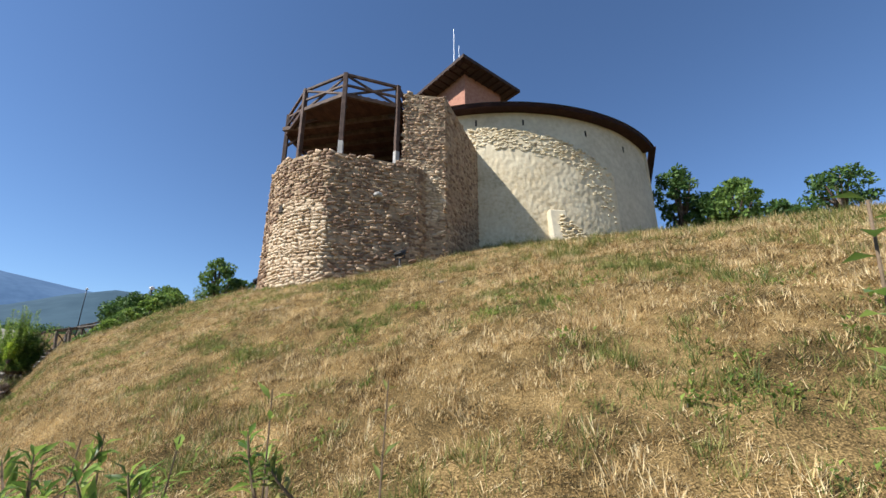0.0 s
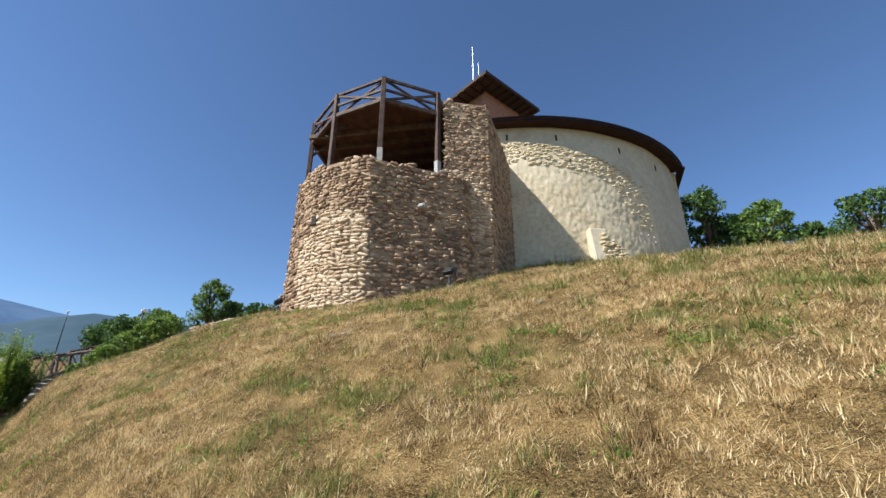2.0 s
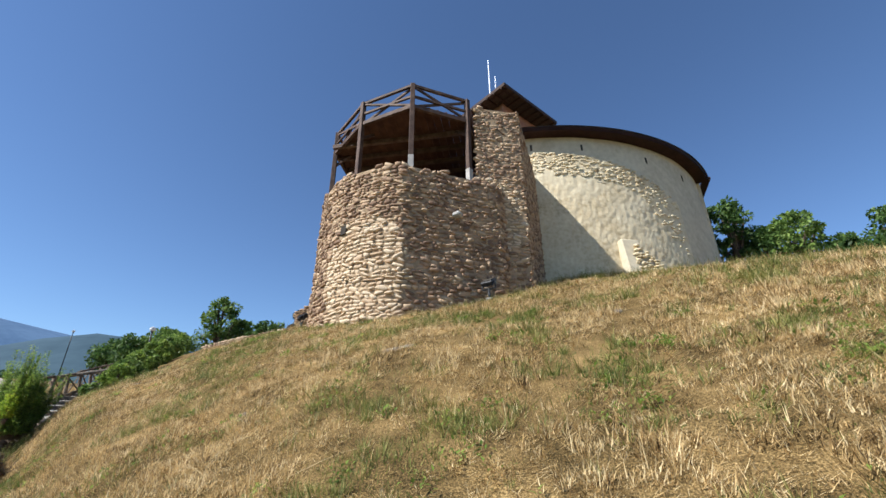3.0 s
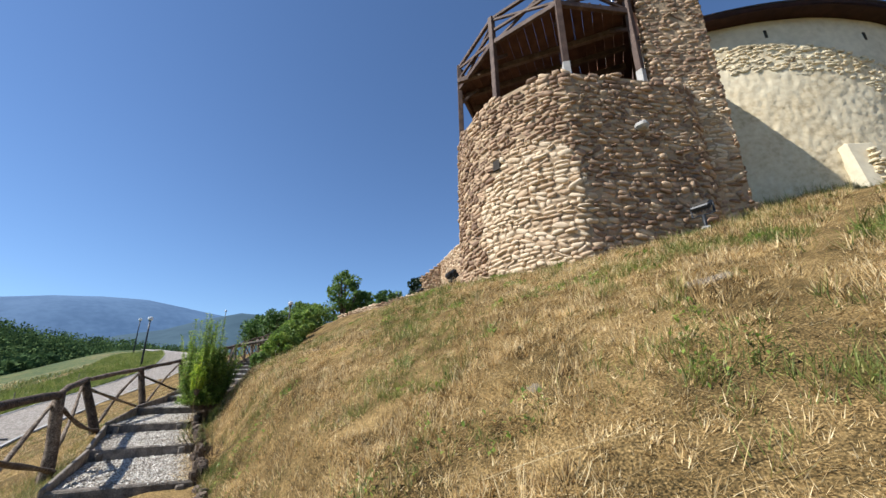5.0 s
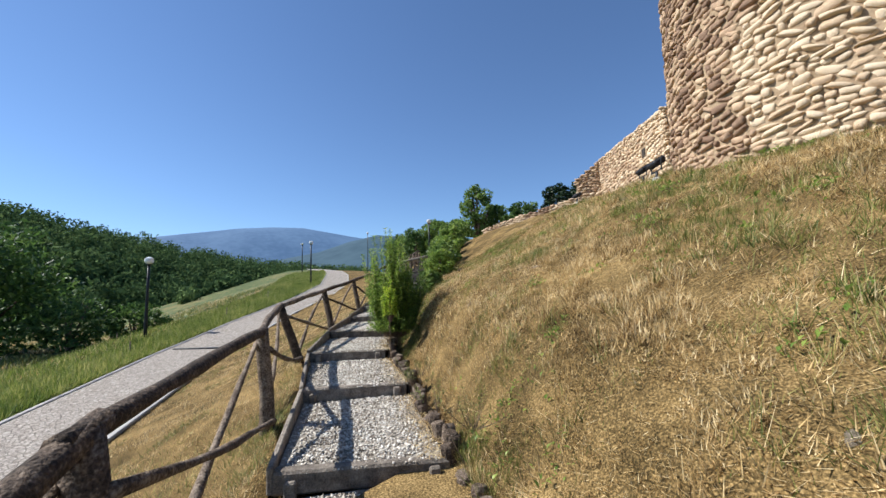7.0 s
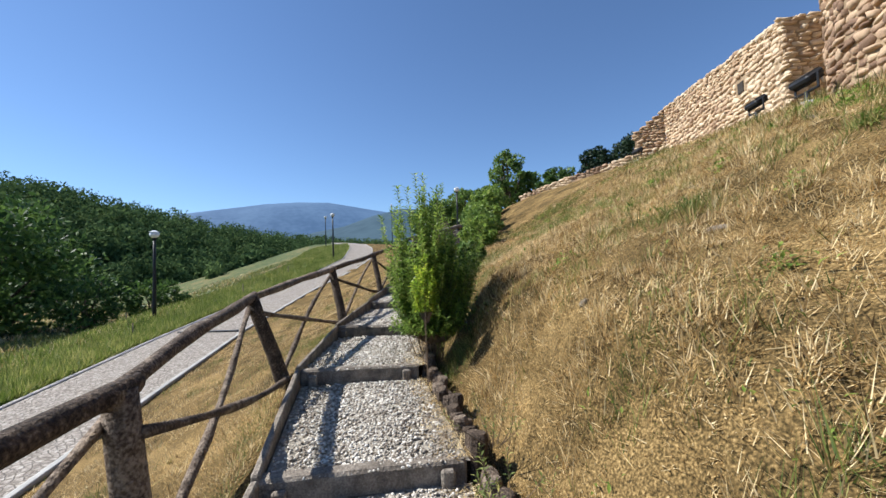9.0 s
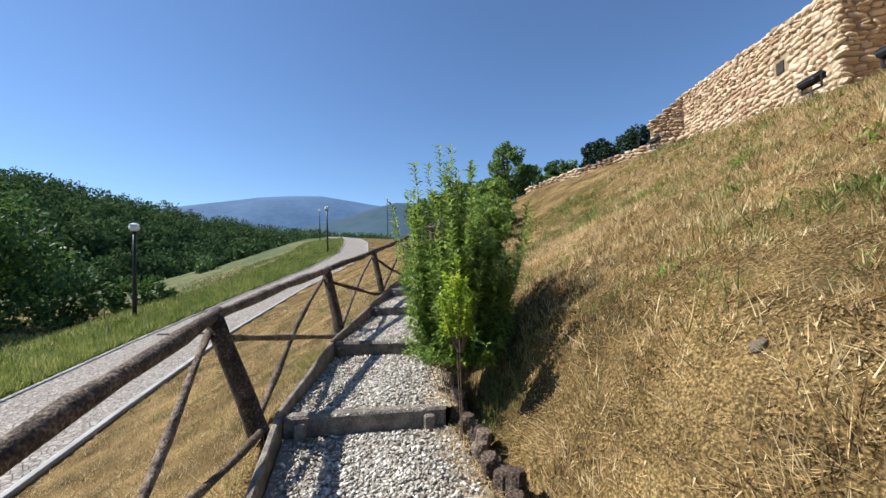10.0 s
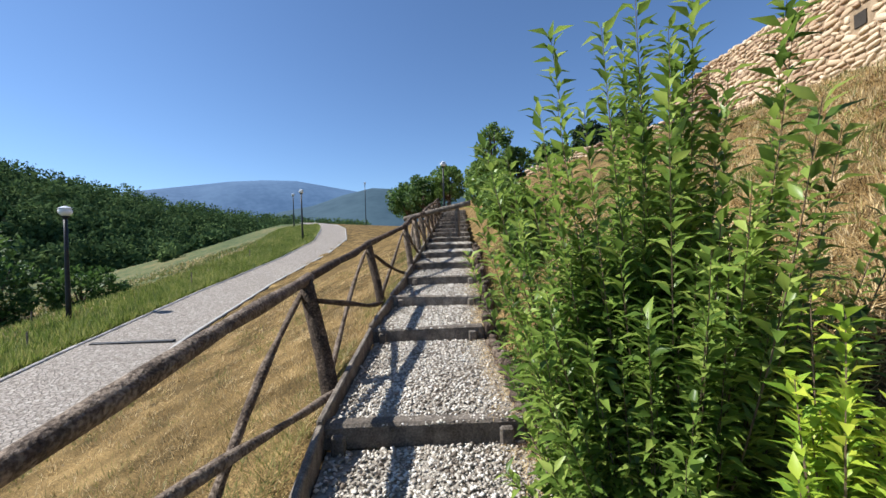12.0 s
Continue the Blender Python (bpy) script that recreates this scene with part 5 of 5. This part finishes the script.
def gravel(spots, seed):
    rng = np.random.RandomState(seed)
    n = len(spots)
    a = rng.uniform(0, 6.28, n)
    sc = rng.uniform(0.008, 0.022, (n, 1)) * np.stack([rng.uniform(0.8, 1.5, n), rng.uniform(0.7, 1.1, n), rng.uniform(0.45, 0.8, n)], 1)
    co = octo[None] * sc[:, None, :] * rng.uniform(0.75, 1.15, (n, 6, 1))
    ca, sa = np.cos(a)[:, None], np.sin(a)[:, None]
    xx = co[..., 0] * ca - co[..., 1] * sa
    yy = co[..., 0] * sa + co[..., 1] * ca
    tilt = rng.uniform(-0.5, 0.5, (n, 1))
    zz = co[..., 2] + xx * tilt
    co = np.stack([xx, yy, zz], -1) + spots[:, None, :]
    ob = arrays("gravel", co.reshape(-1, 3), (octf[None] + np.arange(n)[:, None, None] * 6).reshape(-1, 3), M_PEBBLE)
    tagged(ob, "loose grey and cream gravel on the steps", "gravel", kind="stuff")


rng = np.random.RandomState(12)
spots = []
for i in range(-1, 10):
    if i < 0:
        a, b = np.array((-6.5, 6.1, -0.70)), np.array((-9.31, 8.12, -0.58))
        sa = sb = np.array(STEPS[0][2])
        count = 7000
    else:
        a, b = (np.array(q) for q in tread_line(i))
        sa, sb = np.array(STEPS[i][2]), np.array(STEPS[i + 1][2])
        count = 5200 if i < 5 else 2000
    t = rng.uniform(0.0, 0.985, (count, 1))
    w = np.clip(rng.normal(0, 0.42, (count, 1)), -0.70, 0.74)
    w = np.where(np.abs(w) > 0.69, rng.uniform(-0.69, 0.72, (count, 1)), w)
    spots.append(a + (b - a) * t + (sa + (sb - sa) * t) * w + np.array([0, 0, 1]) * rng.uniform(0.004, 0.016, (count, 1)))
gravel(np.concatenate(spots), 4)

# stones lying in the grass
for x, y, w, h, sd in ((-2.54, 9.82, 0.6, 0.12, 1), (1.52, 10.93, 0.3, 0.14, 2), (-4.25, 8.2, 0.18, 0.07, 4), (-9.4, 11.5, 0.2, 0.08, 5), (-10.2, 10.85, 0.1, 0.05, 6), (-6.3, 8.3, 0.10, 0.035, 7), (-8.9, 14.5, 0.25, 0.1, 8)):
    me = STONE_MESHES[sd % 10][0].copy()
    me.materials.clear()
    me.materials.append(M_FIELD)
    st = new("field_stone", me)
    up = Vector((ground_z(x - 0.2, y) - ground_z(x + 0.2, y), ground_z(x, y - 0.2) - ground_z(x, y + 0.2), 0.4)).normalized()
    st.matrix_world = Matrix.Translation((x, y, ground_z(x, y) - h * 0.14)) @ up.to_track_quat('Z', 'Y').to_matrix().to_4x4() @ pose(0, 0, 0, 0, 0, 40 * sd) @ Matrix.Diagonal((w * 0.9, w * 0.55, h * 0.8, 1))
    tagged(st, "grey stone half sunk in the dry grass", "stone", "stones in the grass")
# straw stalks
M_STALK = material("dry_straw", [(0.3, (0.42, 0.31, 0.15)), (0.7, (0.62, 0.50, 0.29))], scale=6, fine=0.4, rough=0.8, bump=0)
for x, y, a, n in ((-4.4, 7.2, 10, 0.9), (-9.75, 10.55, 75, 0.42), (-3.9, 7.0, -20, 0.5), (-2.6, 6.6, 25, 0.6), (-9.0, 10.0, 40, 0.3)):
    d = Vector((math.cos(radians(a)), math.sin(radians(a)), 0)) * n
    q0, q1 = Vector((x, y, ground_z(x, y) + 0.06)), Vector((x + d.x, y + d.y, ground_z(x + d.x, y + d.y) + 0.07))
    st = link("dry_stalk", *limb(bent(q0, q1, 0.06, 5, int(abs(a)) + 2), [0.0028, 0.0028, 0.0025, 0.002, 0.0015], 5), M_STALK)
    tagged(st, "long pale dry stalk lying on the mown grass", "stalk", "dry stalks")

# ---- distance ----
def ridge(name, label, mat, az0, az1, crest, foot, n=70, m=14, seed=1, rough=1.0, origin=(-12, 10)):
    """A hill seen across the valley: crest and foot give distance and height by azimuth (degrees left of north)."""
    verts, faces = [], []
    for i in range(n + 1):
        az = az0 + (az1 - az0) * i / n
        (d0, z0), (d1, z1) = foot(az), crest(az)
        for j in range(m + 1):
            f = j / m
            d = d0 + (d1 - d0) * f
            x, y = origin[0] - math.sin(radians(az)) * d, origin[1] + math.cos(radians(az)) * d
            z = z0 + (z1 - z0) * math.sin(f * math.pi / 2) ** 1.1
            z += rough * f * noise.noise(Vector((x, y, seed)) * (6.0 / d1)) * d1 * 0.012
            verts.append((x, y, z))
    for i in range(n):
        for j in range(m):
            faces.append((i * (m + 1) + j, i * (m + 1) + j + 1, (i + 1) * (m + 1) + j + 1, (i + 1) * (m + 1) + j))
    ob = link(name, verts, faces, mat, smooth=True)
    return tagged(ob, label, "hill", kind="structure"), verts


def lerp_table(t):
    return lambda v: float(np.interp(v, [q[0] for q in t], [q[1] for q in t]))


WOOD_TOP = lerp_table([(52, 10), (58, 12), (63, 13.5), (68, 15), (77, 19), (84, 22.5), (90, 26), (110, 32), (140, 30)])
WOOD_FAR = lerp_table([(52, 300), (63, 270), (77, 215), (90, 195), (140, 210)])
WOOD_FOOT = lerp_table([(52, 240), (63, 195), (77, 125), (90, 95), (140, 100)])
WOOD_FZ = lerp_table([(52, 9.0), (63, 5.5), (70, 0.0), (77, -4.5), (90, -6.5), (140, -7)])
M_SOIL = material("forest_floor", [(0.3, (0.02, 0.04, 0.015)), (0.7, (0.05, 0.085, 0.03))], scale=0.05, bump=0)
wood, _ = ridge("backdrop_wooded_hill", "wooded green hillside across the valley", M_SOIL, 50, 140, lambda a: (WOOD_FAR(a), WOOD_TOP(a)), lambda a: (WOOD_FOOT(a), WOOD_FZ(a)), seed=3)
rng = np.random.RandomState(9)
cs, rs = [], []
for k in range(1900):
    az = rng.uniform(51, 118)
    f = rng.uniform(0, 1) ** 0.9
    d = WOOD_FOOT(az) + (WOOD_FAR(az) - WOOD_FOOT(az)) * f
    z = WOOD_FZ(az) + (WOOD_TOP(az) - WOOD_FZ(az)) * math.sin(f * math.pi / 2) ** 1.1
    r = rng.uniform(1.9, 4.0) * (0.75 + d / 500)
    x, y = -12 - math.sin(radians(az)) * d, 10 + math.cos(radians(az)) * d
    for j in range(2):
        cs.append((x + rng.normal(0, r * 0.3), y + rng.normal(0, r * 0.3), z + r * (0.7 + 0.9 * j)))
        rs.append(r * (1.0 - 0.3 * j))
for k in range(420):
    az = rng.uniform(58, 75)
    d = WOOD_FOOT(az) * rng.uniform(0.55, 1.02)
    r = rng.uniform(0.7, 1.7)
    x, y = -12 - math.sin(radians(az)) * d, 10 + math.cos(radians(az)) * d
    cs.append((x, y, ground_z(x, y) + r * 0.45))
    rs.append(r)
co, q = leaf_cloud(rng, cs, rs, 50, 0.60, 0.4, 1.2)
forest = arrays("forest", co, q, M_FOREST)
tagged(forest, "dense mixed green forest on the far hillside", "forest", kind="stuff")


# Ridge surface with air haze painted in: bluish colour plus a faint glow.
def haze_material(name, a, b, glow):
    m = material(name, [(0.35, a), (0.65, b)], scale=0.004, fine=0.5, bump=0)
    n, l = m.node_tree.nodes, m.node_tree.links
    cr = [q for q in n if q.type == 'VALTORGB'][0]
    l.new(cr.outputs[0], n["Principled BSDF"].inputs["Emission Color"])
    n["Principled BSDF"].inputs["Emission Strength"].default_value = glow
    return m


# blue tones and glow stand for haze over wooded slopes
M_FAR1 = haze_material("hazy_blue_ridge", (0.035, 0.072, 0.135), (0.055, 0.10, 0.17), 0.55)
M_FAR2 = haze_material("hazy_wooded_ridge", (0.018, 0.04, 0.058), (0.032, 0.06, 0.08), 0.45)
FAR_TOP = lerp_table([(20, 5.5), (35, 6.6), (44, 7.2), (50, 7.6), (56, 8.6), (60, 9.2), (64, 9.2), (68, 8.9), (74, 7.9), (82, 6.5), (100, 5), (150, 5)])
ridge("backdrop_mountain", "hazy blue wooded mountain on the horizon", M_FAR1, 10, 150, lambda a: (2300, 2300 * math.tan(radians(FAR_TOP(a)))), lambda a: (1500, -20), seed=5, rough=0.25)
MID_TOP = lerp_table([(10, 7), (30, 7.3), (40, 7.6), (45, 8.0), (50, 8.3), (54, 7.4), (58, 6.0), (62, 5.2), (66, 4.0), (72, 2), (150, 1)])
ridge("backdrop_near_ridge", "dark hazy blue-green wooded ridge before the mountain", M_FAR2, 10, 150, lambda a: (1100, 1100 * math.tan(radians(MID_TOP(a)))), lambda a: (600, -10), seed=8, rough=0.25)
